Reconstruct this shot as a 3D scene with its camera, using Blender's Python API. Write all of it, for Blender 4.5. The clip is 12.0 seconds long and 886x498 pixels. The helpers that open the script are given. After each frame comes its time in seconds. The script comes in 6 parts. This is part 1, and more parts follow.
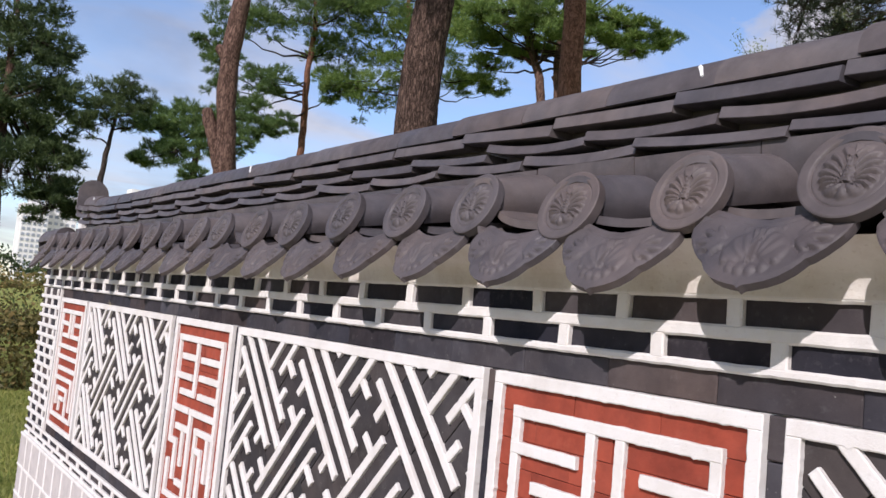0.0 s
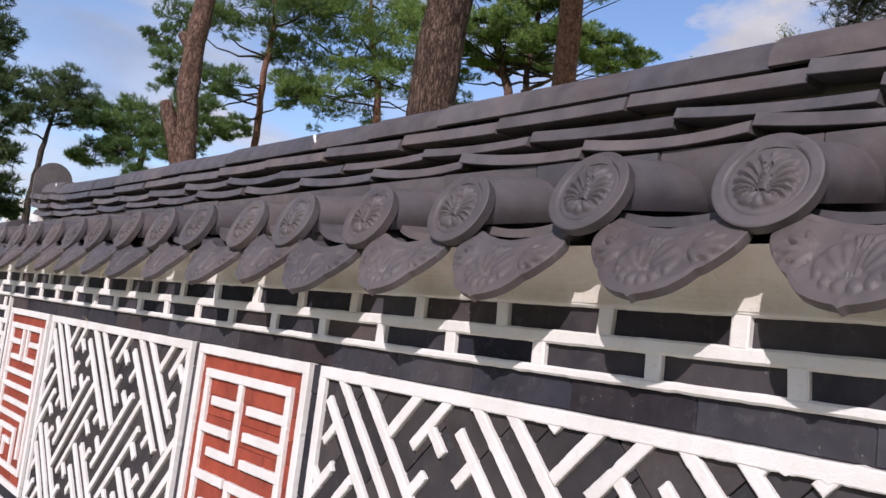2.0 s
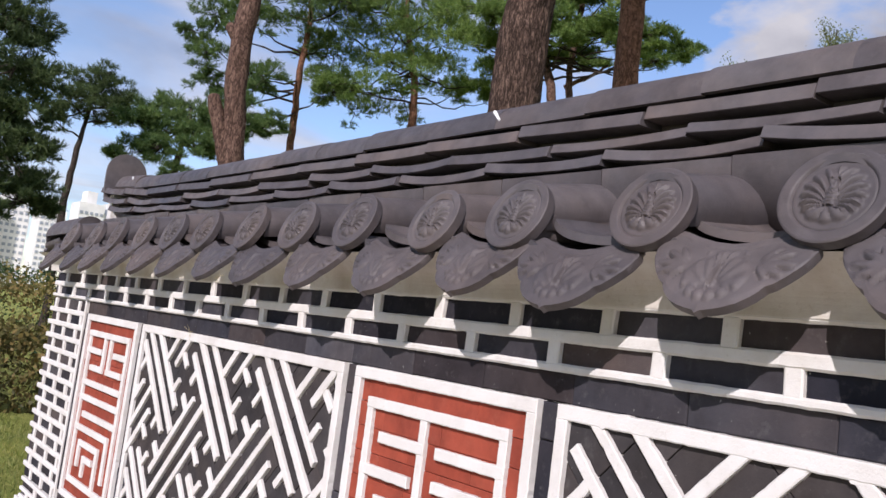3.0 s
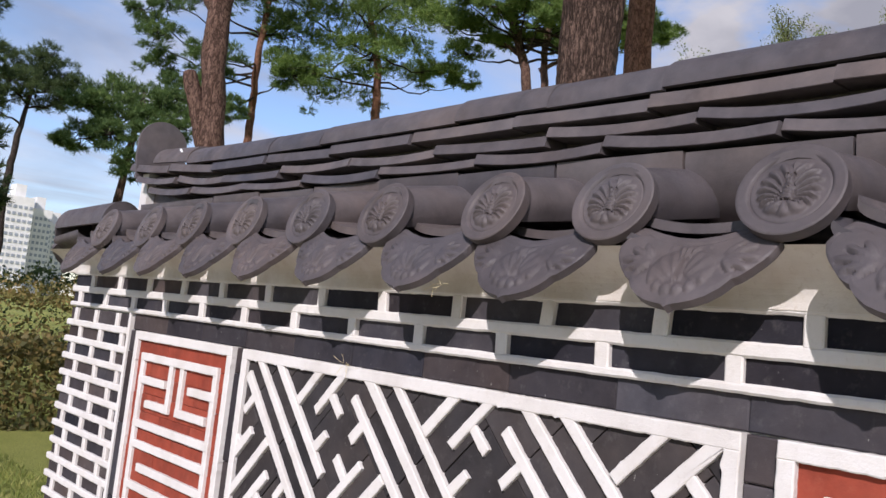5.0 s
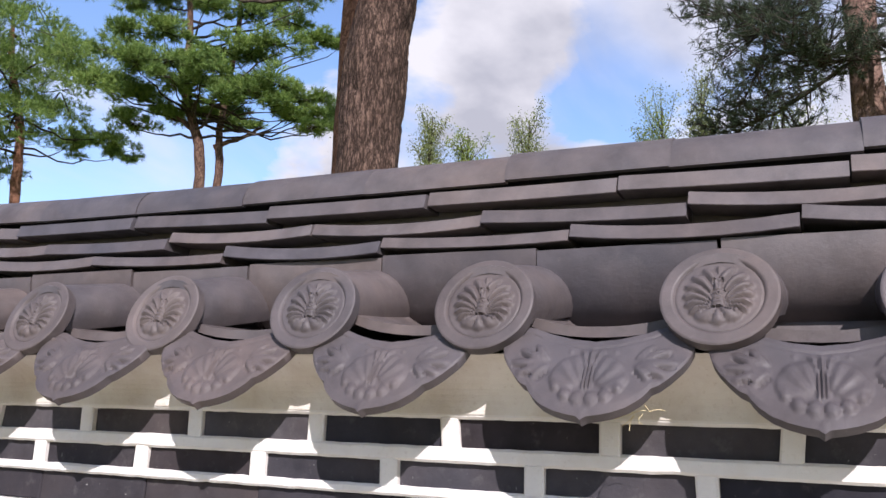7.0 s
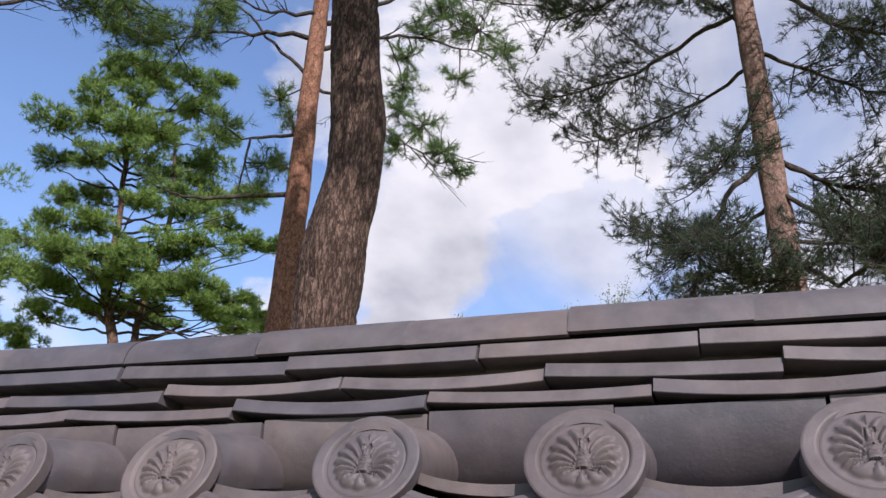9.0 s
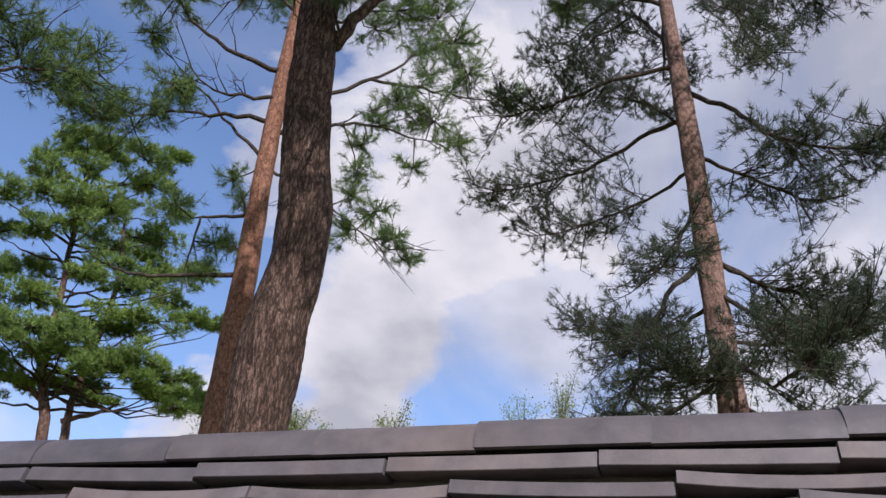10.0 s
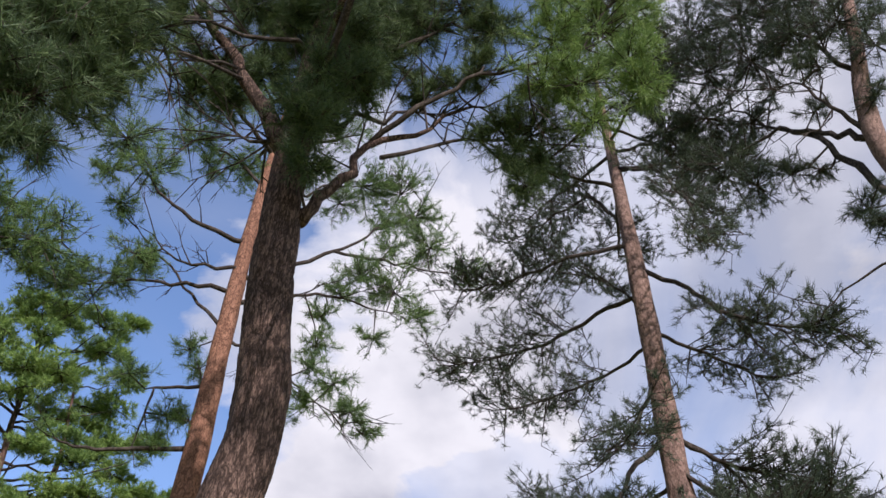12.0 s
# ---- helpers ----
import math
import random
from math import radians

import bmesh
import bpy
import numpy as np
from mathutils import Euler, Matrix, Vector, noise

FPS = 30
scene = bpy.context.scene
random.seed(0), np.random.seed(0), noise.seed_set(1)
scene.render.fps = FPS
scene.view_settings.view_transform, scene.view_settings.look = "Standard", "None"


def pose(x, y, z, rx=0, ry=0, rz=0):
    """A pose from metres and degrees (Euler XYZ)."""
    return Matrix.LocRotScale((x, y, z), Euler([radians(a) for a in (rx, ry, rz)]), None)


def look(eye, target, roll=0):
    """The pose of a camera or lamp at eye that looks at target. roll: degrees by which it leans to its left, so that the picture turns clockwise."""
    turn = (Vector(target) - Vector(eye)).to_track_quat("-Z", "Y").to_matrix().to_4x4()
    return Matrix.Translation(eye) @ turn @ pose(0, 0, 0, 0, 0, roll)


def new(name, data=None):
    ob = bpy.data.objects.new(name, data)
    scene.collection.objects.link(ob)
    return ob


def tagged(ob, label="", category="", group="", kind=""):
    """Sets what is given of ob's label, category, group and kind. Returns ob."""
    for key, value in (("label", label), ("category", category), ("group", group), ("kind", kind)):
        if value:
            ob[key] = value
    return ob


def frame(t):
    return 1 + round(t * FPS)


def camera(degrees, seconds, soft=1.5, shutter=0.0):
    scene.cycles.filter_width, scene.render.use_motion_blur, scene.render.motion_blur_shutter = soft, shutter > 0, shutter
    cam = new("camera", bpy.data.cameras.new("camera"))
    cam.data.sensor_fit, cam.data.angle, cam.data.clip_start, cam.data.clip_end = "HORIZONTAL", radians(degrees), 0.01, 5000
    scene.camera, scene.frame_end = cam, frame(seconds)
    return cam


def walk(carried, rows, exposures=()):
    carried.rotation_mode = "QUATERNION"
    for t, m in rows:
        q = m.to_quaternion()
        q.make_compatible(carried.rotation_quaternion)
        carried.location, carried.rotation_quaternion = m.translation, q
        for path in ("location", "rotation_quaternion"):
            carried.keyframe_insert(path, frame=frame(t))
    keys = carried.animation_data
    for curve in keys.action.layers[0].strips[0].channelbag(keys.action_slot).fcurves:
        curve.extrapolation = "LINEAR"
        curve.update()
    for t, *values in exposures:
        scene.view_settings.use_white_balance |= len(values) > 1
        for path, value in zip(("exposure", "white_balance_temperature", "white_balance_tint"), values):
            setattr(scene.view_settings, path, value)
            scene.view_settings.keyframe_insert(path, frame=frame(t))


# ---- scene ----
# The camera and its walk along the wall.
cam = camera(54.61, 12.0)
ROWS = [
    (0, -1.178, 2.022, 1.607, -35.04, 4.61, 5.56),
    (0.5, -1.102, 2.295, 1.615, -35.35, 4.40, 5.56),
    (1, -1.060, 2.606, 1.632, -36.40, 4.58, 5.83),
    (1.5, -1.089, 2.926, 1.638, -39.34, 5.10, 6.24),
    (2, -1.081, 3.175, 1.595, -39.18, 6.23, 7.11),
    (2.5, -1.105, 3.499, 1.572, -37.68, 6.40, 7.90),
    (3, -1.138, 3.807, 1.597, -37.70, 5.94, 7.33),
    (5, -1.173, 4.976, 1.601, -41.75, 5.76, 6.26),
    (5.5, -1.210, 5.252, 1.602, -47.38, 6.11, 5.02),
    (6, -1.231, 5.539, 1.600, -54.45, 7.32, 4.15),
    (6.5, -1.159, 5.742, 1.616, -56.70, 11.52, 4.11),
    (7, -1.210, 5.941, 1.637, -65.17, 13.14, 2.71),
    (9, -1.130, 6.220, 1.571, -70.42, 27.66, 3.47),
    (9.5, -1.147, 6.171, 1.594, -73.08, 29.92, 3.81),
    (10, -1.172, 6.142, 1.598, -73.63, 33.42, 4.00),
    (10.5, -1.184, 6.144, 1.593, -74.40, 36.20, 4.24),
    (11, -1.197, 6.140, 1.604, -74.92, 39.36, 4.13),
    (11.5, -1.204, 6.135, 1.615, -75.44, 43.09, 3.77),
    (12, -1.222, 6.137, 1.619, -76.15, 44.79, 3.08),
]


def aimed(x, y, z, yaw, pitch, roll):
    return pose(x, y, z, 90 + pitch, 0, yaw) @ pose(0, 0, 0, 0, 0, roll)


walk(cam, [(t, aimed(x, y, z, yaw, pitch, roll)) for t, x, y, z, yaw, pitch, roll in ROWS], [(t, e, 6190, 20) for t, e in ((0, -0.04), (3, -0.01), (5, -0.08), (5.5, -0.03), (6, 0.06), (6.5, 0.34), (7, 0.48), (9, 0.46), (9.5, 0.3), (10, 0.26), (11, 0.13), (11.5, 0.19), (12, 0.42))])
# ---- world and sun ----
SUN = Vector((-0.175, -0.112, 0.131)).normalized()
world = bpy.data.worlds.new("sky")
scene.world = world
world.use_nodes = True
wt = world.node_tree
wt.nodes.clear()


def wnode(kind, **props):
    n = wt.nodes.new(kind)
    for k, v in props.items():
        setattr(n, k, v)
    return n


def cloud_sky():
    lk = wt.links.new
    out = wnode("ShaderNodeOutputWorld")
    sky = wnode("ShaderNodeTexSky", sky_type="NISHITA", sun_disc=False, altitude=60, air_density=1.0, dust_density=0.35, ozone_density=2.6)
    sky.sun_elevation = math.asin(SUN.z)
    sky.sun_rotation = math.atan2(SUN.x, SUN.y)
    bg_sky = wnode("ShaderNodeBackground")
    bg_sky.inputs["Strength"].default_value = 0.165
    rich = wnode("ShaderNodeHueSaturation")
    rich.inputs["Saturation"].default_value = 1.0
    lk(sky.outputs[0], rich.inputs["Color"])
    lk(rich.outputs[0], bg_sky.inputs["Color"])
    tc = wnode("ShaderNodeTexCoord")
    sep = wnode("ShaderNodeSeparateXYZ")
    lk(tc.outputs["Generated"], sep.inputs[0])
    # flat cloud deck: direction over its height
    hgt = wnode("ShaderNodeMath", operation="MAXIMUM")
    lk(sep.outputs[2], hgt.inputs[0])
    hgt.inputs[1].default_value = 0.0
    lift = wnode("ShaderNodeMath", operation="ADD")
    lk(hgt.outputs[0], lift.inputs[0])
    lift.inputs[1].default_value = 0.28
    scale = wnode("ShaderNodeVectorMath", operation="DIVIDE")
    lk(tc.outputs["Generated"], scale.inputs[0])
    comb = wnode("ShaderNodeCombineXYZ")
    for i in range(3):
        lk(lift.outputs[0], comb.inputs[i])
    lk(comb.outputs[0], scale.inputs[1])
    shift = wnode("ShaderNodeVectorMath", operation="ADD")
    lk(scale.outputs[0], shift.inputs[0])
    shift.inputs[1].default_value = CLOUD_SHIFT
    big = wnode("ShaderNodeTexNoise")
    big.inputs["Scale"].default_value = 2.3
    big.inputs["Detail"].default_value = 9
    big.inputs["Roughness"].default_value = 0.56
    big.inputs["Distortion"].default_value = 0.25
    lk(shift.outputs[0], big.inputs["Vector"])
    ramp = wnode("ShaderNodeValToRGB")
    ramp.color_ramp.elements[0].position, ramp.color_ramp.elements[0].color = 0.50, (0, 0, 0, 1)
    ramp.color_ramp.elements[1].position, ramp.color_ramp.elements[1].color = 0.60, (1, 1, 1, 1)
    fringe = ramp.color_ramp.elements.new(0.535)
    fringe.color = (0.5, 0.5, 0.5, 1)
    # one broad cloud bank in the east, thin veil south of it, clear to the north-east
    def gathered(total, banks):
        for bank in banks:
            total = one_bank(total, *bank)
        return total

    def one_bank(total, towards, lo, hi, gain):
        side = wnode("ShaderNodeVectorMath", operation="DOT_PRODUCT")
        lk(tc.outputs["Generated"], side.inputs[0])
        side.inputs[1].default_value = Vector(towards).normalized()
        more = wnode("ShaderNodeMapRange", interpolation_type="SMOOTHSTEP")
        more.inputs["From Min"].default_value, more.inputs["From Max"].default_value = lo, hi
        more.inputs["To Min"].default_value, more.inputs["To Max"].default_value = 0.0, gain
        lk(side.outputs["Value"], more.inputs["Value"])
        cover = wnode("ShaderNodeMath", operation="ADD")
        lk(total, cover.inputs[0])
        lk(more.outputs[0], cover.inputs[1])
        return cover.outputs[0]
    lk(gathered(big.outputs[0], CLOUD_BANKS), ramp.inputs[0])
    # a thin streaky veil over the rest
    streak = wnode("ShaderNodeMapping")
    streak.inputs["Scale"].default_value = (0.8, 2.0, 1.0)
    streak.inputs["Rotation"].default_value = (0, 0, 0.5)
    lk(shift.outputs[0], streak.inputs[0])
    wisp = wnode("ShaderNodeTexNoise")
    wisp.inputs["Scale"].default_value = 1.6
    wisp.inputs["Detail"].default_value = 7
    wisp.inputs["Distortion"].default_value = 0.5
    lk(streak.outputs[0], wisp.inputs["Vector"])
    veil = wnode("ShaderNodeMapRange", interpolation_type="SMOOTHSTEP")
    veil.inputs["From Min"].default_value, veil.inputs["From Max"].default_value = 0.40, 0.85
    veil.inputs["To Max"].default_value = 0.88
    lk(gathered(wisp.outputs[0], VEIL_BANKS), veil.inputs["Value"])
    cover_all = wnode("ShaderNodeMath", operation="MAXIMUM")
    lk(ramp.outputs[0], cover_all.inputs[0])
    lk(veil.outputs[0], cover_all.inputs[1])
    body = wnode("ShaderNodeTexNoise")
    body.inputs["Scale"].default_value = 3.2
    body.inputs["Detail"].default_value = 6
    lk(shift.outputs[0], body.inputs["Vector"])
    tone = wnode("ShaderNodeValToRGB")
    tone.color_ramp.elements[0].position, tone.color_ramp.elements[0].color = 0.36, (0.62, 0.64, 0.69, 1)
    tone.color_ramp.elements[1].position, tone.color_ramp.elements[1].color = 0.56, (1.06, 1.06, 1.06, 1)
    lk(body.outputs[0], tone.inputs[0])
    bg_cloud = wnode("ShaderNodeBackground")
    bg_cloud.inputs["Strength"].default_value = 0.63
    lk(tone.outputs[0], bg_cloud.inputs["Color"])
    mix = wnode("ShaderNodeMixShader")
    lk(cover_all.outputs[0], mix.inputs[0])
    lk(bg_sky.outputs[0], mix.inputs[1])
    lk(bg_cloud.outputs[0], mix.inputs[2])
    lk(mix.outputs[0], out.inputs[0])


CLOUD_SHIFT = (0.0, 0.0, 0.0)
CLOUD_BANKS = [((0.78, 0.30, 0.55), 0.90, 0.995, 0.17), ((0.70, 0.27, 0.66), 0.96, 0.998, 0.06), ((0.855, 0.21, 0.475), 0.975, 0.999, 0.09), ((0.82, 0.37, 0.43), 0.975, 0.999, 0.08),
               ((0.892, 0.165, 0.42), 0.984, 0.999, -0.26), ((0.60, 0.50, 0.62), 0.93, 0.99, -0.16), ((0.30, 0.92, 0.25), 0.75, 0.95, -0.16), ((0.78, -0.30, 0.55), 0.90, 0.98, -0.04),
               ((0.855, 0.40, 0.325), 0.9935, 0.9992, -0.13), ((0.905, 0.24, 0.345), 0.9945, 0.9992, -0.10)]
VEIL_BANKS = [((0.78, -0.25, 0.58), 0.84, 0.96, 0.29), ((0.26, 0.94, 0.15), 0.85, 0.99, 0.08), ((0.60, 0.50, 0.62), 0.93, 0.985, -0.12)]
cloud_sky()
lamp = bpy.data.lights.new("sun", "SUN")
lamp.energy, lamp.angle, lamp.color = 5.0, radians(0.55), (1.0, 0.95, 0.88)
sun = new("sun", lamp)
sun.matrix_world = look(SUN * 60, (0, 0, 0))

# ---- materials ----


def material(name, rough=0.8, metal=0.0, spec=0.4):
    m = bpy.data.materials.new(name)
    m.use_nodes = True
    b = m.node_tree.nodes["Principled BSDF"]
    b.inputs["Roughness"].default_value = rough
    b.inputs["Metallic"].default_value = metal
    b.inputs["Specular IOR Level"].default_value = spec
    return m, m.node_tree, b


def add(nt, kind, **inputs):
    n = nt.nodes.new(kind)
    for k, v in inputs.items():
        n.inputs[k.replace("_", " ")].default_value = v
    return n


def ramp_node(nt, fac, stops):
    r = nt.nodes.new("ShaderNodeValToRGB")
    while len(r.color_ramp.elements) < len(stops):
        r.color_ramp.elements.new(0.5)
    for e, (p, c) in zip(r.color_ramp.elements, stops):
        e.position, e.color = p, (*c, 1) if len(c) == 3 else c
    nt.links.new(fac, r.inputs[0])
    return r.outputs[0]


def mixed(nt, fac, a, b, mode="MIX"):
    n = nt.nodes.new("ShaderNodeMix")
    n.data_type, n.blend_type = "RGBA", mode
    for sock, v in ((n.inputs[0], fac), (n.inputs[6], a), (n.inputs[7], b)):
        if isinstance(v, (int, float)):
            sock.default_value = v
        elif isinstance(v, tuple):
            sock.default_value = (*v, 1)
        else:
            nt.links.new(v, sock)
    return n.outputs[2]


def coords(nt, scale=(1, 1, 1), per_object=False):
    tc = nt.nodes.new("ShaderNodeTexCoord")
    mp = nt.nodes.new("ShaderNodeMapping")
    mp.inputs["Scale"].default_value = scale
    if per_object:
        oi = nt.nodes.new("ShaderNodeObjectInfo")
        mul = nt.nodes.new("ShaderNodeVectorMath")
        mul.operation = "SCALE"
        mul.inputs[0].default_value = (7.3, 3.1, 5.7)
        nt.links.new(oi.outputs["Random"], mul.inputs["Scale"])
        plus = nt.nodes.new("ShaderNodeVectorMath")
        nt.links.new(tc.outputs["Object"], plus.inputs[0])
        nt.links.new(mul.outputs[0], plus.inputs[1])
        nt.links.new(plus.outputs[0], mp.inputs[0])
    else:
        geo = nt.nodes.new("ShaderNodeNewGeometry")
        nt.links.new(geo.outputs["Position"], mp.inputs[0])
    return mp.outputs[0]


def noise_tex(nt, vec, scale, detail=4, rough=0.55):
    n = add(nt, "ShaderNodeTexNoise", Scale=scale, Detail=detail, Roughness=rough)
    nt.links.new(vec, n.inputs["Vector"])
    return n.outputs[0]


def bump(nt, b, height, strength, distance):
    n = add(nt, "ShaderNodeBump", Strength=strength, Distance=distance)
    nt.links.new(height, n.inputs["Height"])
    nt.links.new(n.outputs[0], b.inputs["Normal"])


def clay(name, dark, light, rough=0.62, dust=(0.2, 0.19, 0.18), dust_amount=0.22, fine=0.0008, spec=0.35, specks=0.0, hue=0.12):
    """Fired clay: tone by piece, soft blotches, dusty specks and a fine grain."""
    m, nt, b = material(name, rough, spec=spec)
    v = coords(nt, per_object=True)
    oi = nt.nodes.new("ShaderNodeObjectInfo")
    base = mixed(nt, oi.outputs["Random"], dark, light)
    warm = ramp_node(nt, noise_tex(nt, v, 5, 4), [(0.35, (0.90, 0.97, 1.08)), (0.65, (1.14, 1.0, 0.90))])
    base = mixed(nt, 0.40, base, warm, "MULTIPLY")
    far = nt.nodes.new("ShaderNodeMath")
    far.operation = "MULTIPLY"
    far.inputs[1].default_value = 7.31
    nt.links.new(oi.outputs["Random"], far.inputs[0])
    turn = nt.nodes.new("ShaderNodeMath")
    turn.operation = "FRACT"
    nt.links.new(far.outputs[0], turn.inputs[0])
    base = mixed(nt, hue, base, ramp_node(nt, turn.outputs[0], [(0.0, (0.88, 0.98, 1.14)), (0.55, (1.0, 1.0, 1.03)), (1.0, (1.26, 1.02, 0.86))]), "MULTIPLY")
    blot = ramp_node(nt, noise_tex(nt, v, 14, 6, 0.62), [(0.28, (0.70, 0.70, 0.71)), (0.5, (0.98, 0.98, 0.98)), (0.74, (1.26, 1.24, 1.22))])
    c = mixed(nt, 1.0, base, blot, "MULTIPLY")
    dusty = ramp_node(nt, noise_tex(nt, v, 38, 6, 0.7), [(0.56, (0, 0, 0)), (0.8, (dust_amount,) * 3)])
    c = mixed(nt, dusty, c, dust)
    if specks:
        fleck = ramp_node(nt, noise_tex(nt, v, 95, 3, 0.6), [(0.715, (0, 0, 0)), (0.76, (specks,) * 3)])
        c = mixed(nt, fleck, c, (0.45, 0.43, 0.40))
    nt.links.new(c, b.inputs["Base Color"])
    rg = ramp_node(nt, noise_tex(nt, v, 24, 3), [(0.3, (rough - 0.1,) * 3), (0.7, (rough + 0.14,) * 3)])
    nt.links.new(rg, b.inputs["Roughness"])
    h = mixed(nt, 0.6, noise_tex(nt, v, 170, 5, 0.7), noise_tex(nt, v, 28, 4, 0.6))
    bump(nt, b, h, 0.8, fine * 2.3)
    return m


TILE = clay("roof_tile_clay", (0.070, 0.063, 0.067), (0.112, 0.095, 0.091), rough=0.50, spec=0.25)
TILE_FACE = clay("tile_relief_clay", (0.071, 0.061, 0.062), (0.102, 0.086, 0.083), rough=0.58, dust_amount=0.15, spec=0.3)
BRICK = clay("slate_grey_brick", (0.022, 0.021, 0.026), (0.072, 0.064, 0.065), rough=0.8, dust=(0.22, 0.21, 0.20), spec=0.06, specks=0.5, hue=0.55)
SLATE = clay("dark_slate_tile", (0.030, 0.028, 0.029), (0.058, 0.051, 0.050), rough=0.78, spec=0.06, specks=0.5)
RED = clay("red_terracotta", (0.215, 0.042, 0.024), (0.275, 0.058, 0.033), rough=0.75, dust=(0.40, 0.17, 0.11), dust_amount=0.16, spec=0.2)


def lime(name, tint, dirt, amount=0.5, scale=1.0):
    m, nt, b = material(name, 0.85, spec=0.25)
    v = coords(nt)
    stain = ramp_node(nt, noise_tex(nt, v, 7 * scale, 7, 0.65), [(0.42, (0, 0, 0)), (0.78, (amount,) * 3)])
    c = mixed(nt, stain, tint, dirt)
    speck = ramp_node(nt, noise_tex(nt, v, 120 * scale, 3), [(0.60, (0, 0, 0)), (0.74, (0.30,) * 3)])
    c = mixed(nt, speck, c, dirt)
    nt.links.new(c, b.inputs["Base Color"])
    h = mixed(nt, 0.5, noise_tex(nt, v, 60, 6, 0.6), noise_tex(nt, v, 260, 4, 0.7))
    bump(nt, b, h, 0.65, 0.003)
    return m


LIME = lime("white_lime_mortar", (0.65, 0.625, 0.595), (0.42, 0.37, 0.32))
PLASTER = lime("cream_eave_plaster", (0.62, 0.585, 0.535), (0.33, 0.255, 0.18), 0.65)
GRANITE = lime("pale_granite", (0.47, 0.43, 0.41), (0.30, 0.28, 0.27), 0.6, 2.0)
DRY = lime("dry_straw", (0.55, 0.46, 0.28), (0.35, 0.27, 0.15))


def bark(name, deep, ridge, flake, stretch=(17, 17, 3.6), relief=0.03, crack=0.075):
    """Furrowed bark: crooked upright cracks between plates that flake at two scales."""
    m, nt, b = material(name, 0.92, spec=0.12)
    v = coords(nt, stretch)

    def furrow(scale, detail, rough, width):
        n = noise_tex(nt, v, scale, detail, rough)
        off = nt.nodes.new("ShaderNodeMath")
        off.operation = "SUBTRACT"
        off.inputs[1].default_value = 0.5
        nt.links.new(n, off.inputs[0])
        ab = nt.nodes.new("ShaderNodeMath")
        ab.operation = "ABSOLUTE"
        nt.links.new(off.outputs[0], ab.inputs[0])
        return ramp_node(nt, ab.outputs[0], [(0.0, (0, 0, 0)), (width, (1, 1, 1))])
    wide, fine = furrow(1.0, 5, 0.62, crack), furrow(2.6, 4, 0.6, crack * 0.8)
    plate = mixed(nt, 0.75, wide, fine, "MULTIPLY")
    tone = ramp_node(nt, noise_tex(nt, v, 1.5, 8, 0.78), [(0.40, ridge), (0.62, flake)])
    c = mixed(nt, plate, deep, tone)
    nt.links.new(c, b.inputs["Base Color"])
    h = mixed(nt, 0.35, plate, noise_tex(nt, v, 5, 6, 0.75))
    bump(nt, b, h, 0.6, relief)
    return m


BARK_DARK = bark("dark_pine_bark", (0.020, 0.013, 0.010), (0.070, 0.043, 0.033), (0.208, 0.138, 0.106), (27, 27, 6.5), 0.012, 0.085)
BARK_RED = bark("red_pine_bark", (0.070, 0.032, 0.020), (0.150, 0.074, 0.048), (0.29, 0.152, 0.100), (14, 14, 7), 0.008, 0.045)
BARK_DULL = bark("grey_brown_pine_bark", (0.070, 0.043, 0.034), (0.150, 0.094, 0.074), (0.27, 0.180, 0.146), (20, 20, 10), 0.006, 0.045)
BARK_BROWN = bark("brown_pine_bark", (0.036, 0.021, 0.016), (0.100, 0.058, 0.044), (0.210, 0.132, 0.102), (17, 17, 6), 0.012, 0.06)
BARK_TWIG = bark("twig_bark", (0.022, 0.017, 0.014), (0.052, 0.041, 0.034), (0.088, 0.070, 0.058), (12, 12, 6), 0.004)


def leaf(name, a, b_, c_, trans=0.35):
    m, nt, b = material(name, 0.6, spec=0.3)
    geo = nt.nodes.new("ShaderNodeNewGeometry")
    patch = noise_tex(nt, coords(nt), 0.9, 3)
    tone = ramp_node(nt, geo.outputs["Random Per Island"], [(0.0, a), (0.55, b_), (1.0, c_)])
    tone = mixed(nt, 1.0, tone, ramp_node(nt, patch, [(0.3, (0.75, 0.8, 0.8)), (0.7, (1.25, 1.2, 1.05))]), "MULTIPLY")
    nt.links.new(tone, b.inputs["Base Color"])
    tl = nt.nodes.new("ShaderNodeBsdfTranslucent")
    nt.links.new(tone, tl.inputs[0])
    mx = nt.nodes.new("ShaderNodeMixShader")
    mx.inputs[0].default_value = trans
    out = nt.nodes["Material Output"]
    nt.links.new(b.outputs[0], mx.inputs[1])
    nt.links.new(tl.outputs[0], mx.inputs[2])
    nt.links.new(mx.outputs[0], out.inputs[0])
    return m


NEEDLE = leaf("pine_needles", (0.050, 0.098, 0.034), (0.098, 0.165, 0.050), (0.170, 0.235, 0.080), 0.34)
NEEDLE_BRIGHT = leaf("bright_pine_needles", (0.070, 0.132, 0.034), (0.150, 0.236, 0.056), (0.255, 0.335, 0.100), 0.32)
NEEDLE_DULL = leaf("blue_green_pine_needles", (0.028, 0.042, 0.027), (0.050, 0.069, 0.042), (0.085, 0.103, 0.062), 0.34)
# darker greens; on the big pine they also carry its crown's shade
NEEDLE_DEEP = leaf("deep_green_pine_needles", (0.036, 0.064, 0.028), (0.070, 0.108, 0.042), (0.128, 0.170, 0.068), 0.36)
SHRUB = leaf("hedge_leaves", (0.10, 0.10, 0.035), (0.19, 0.165, 0.055), (0.29, 0.20, 0.085))
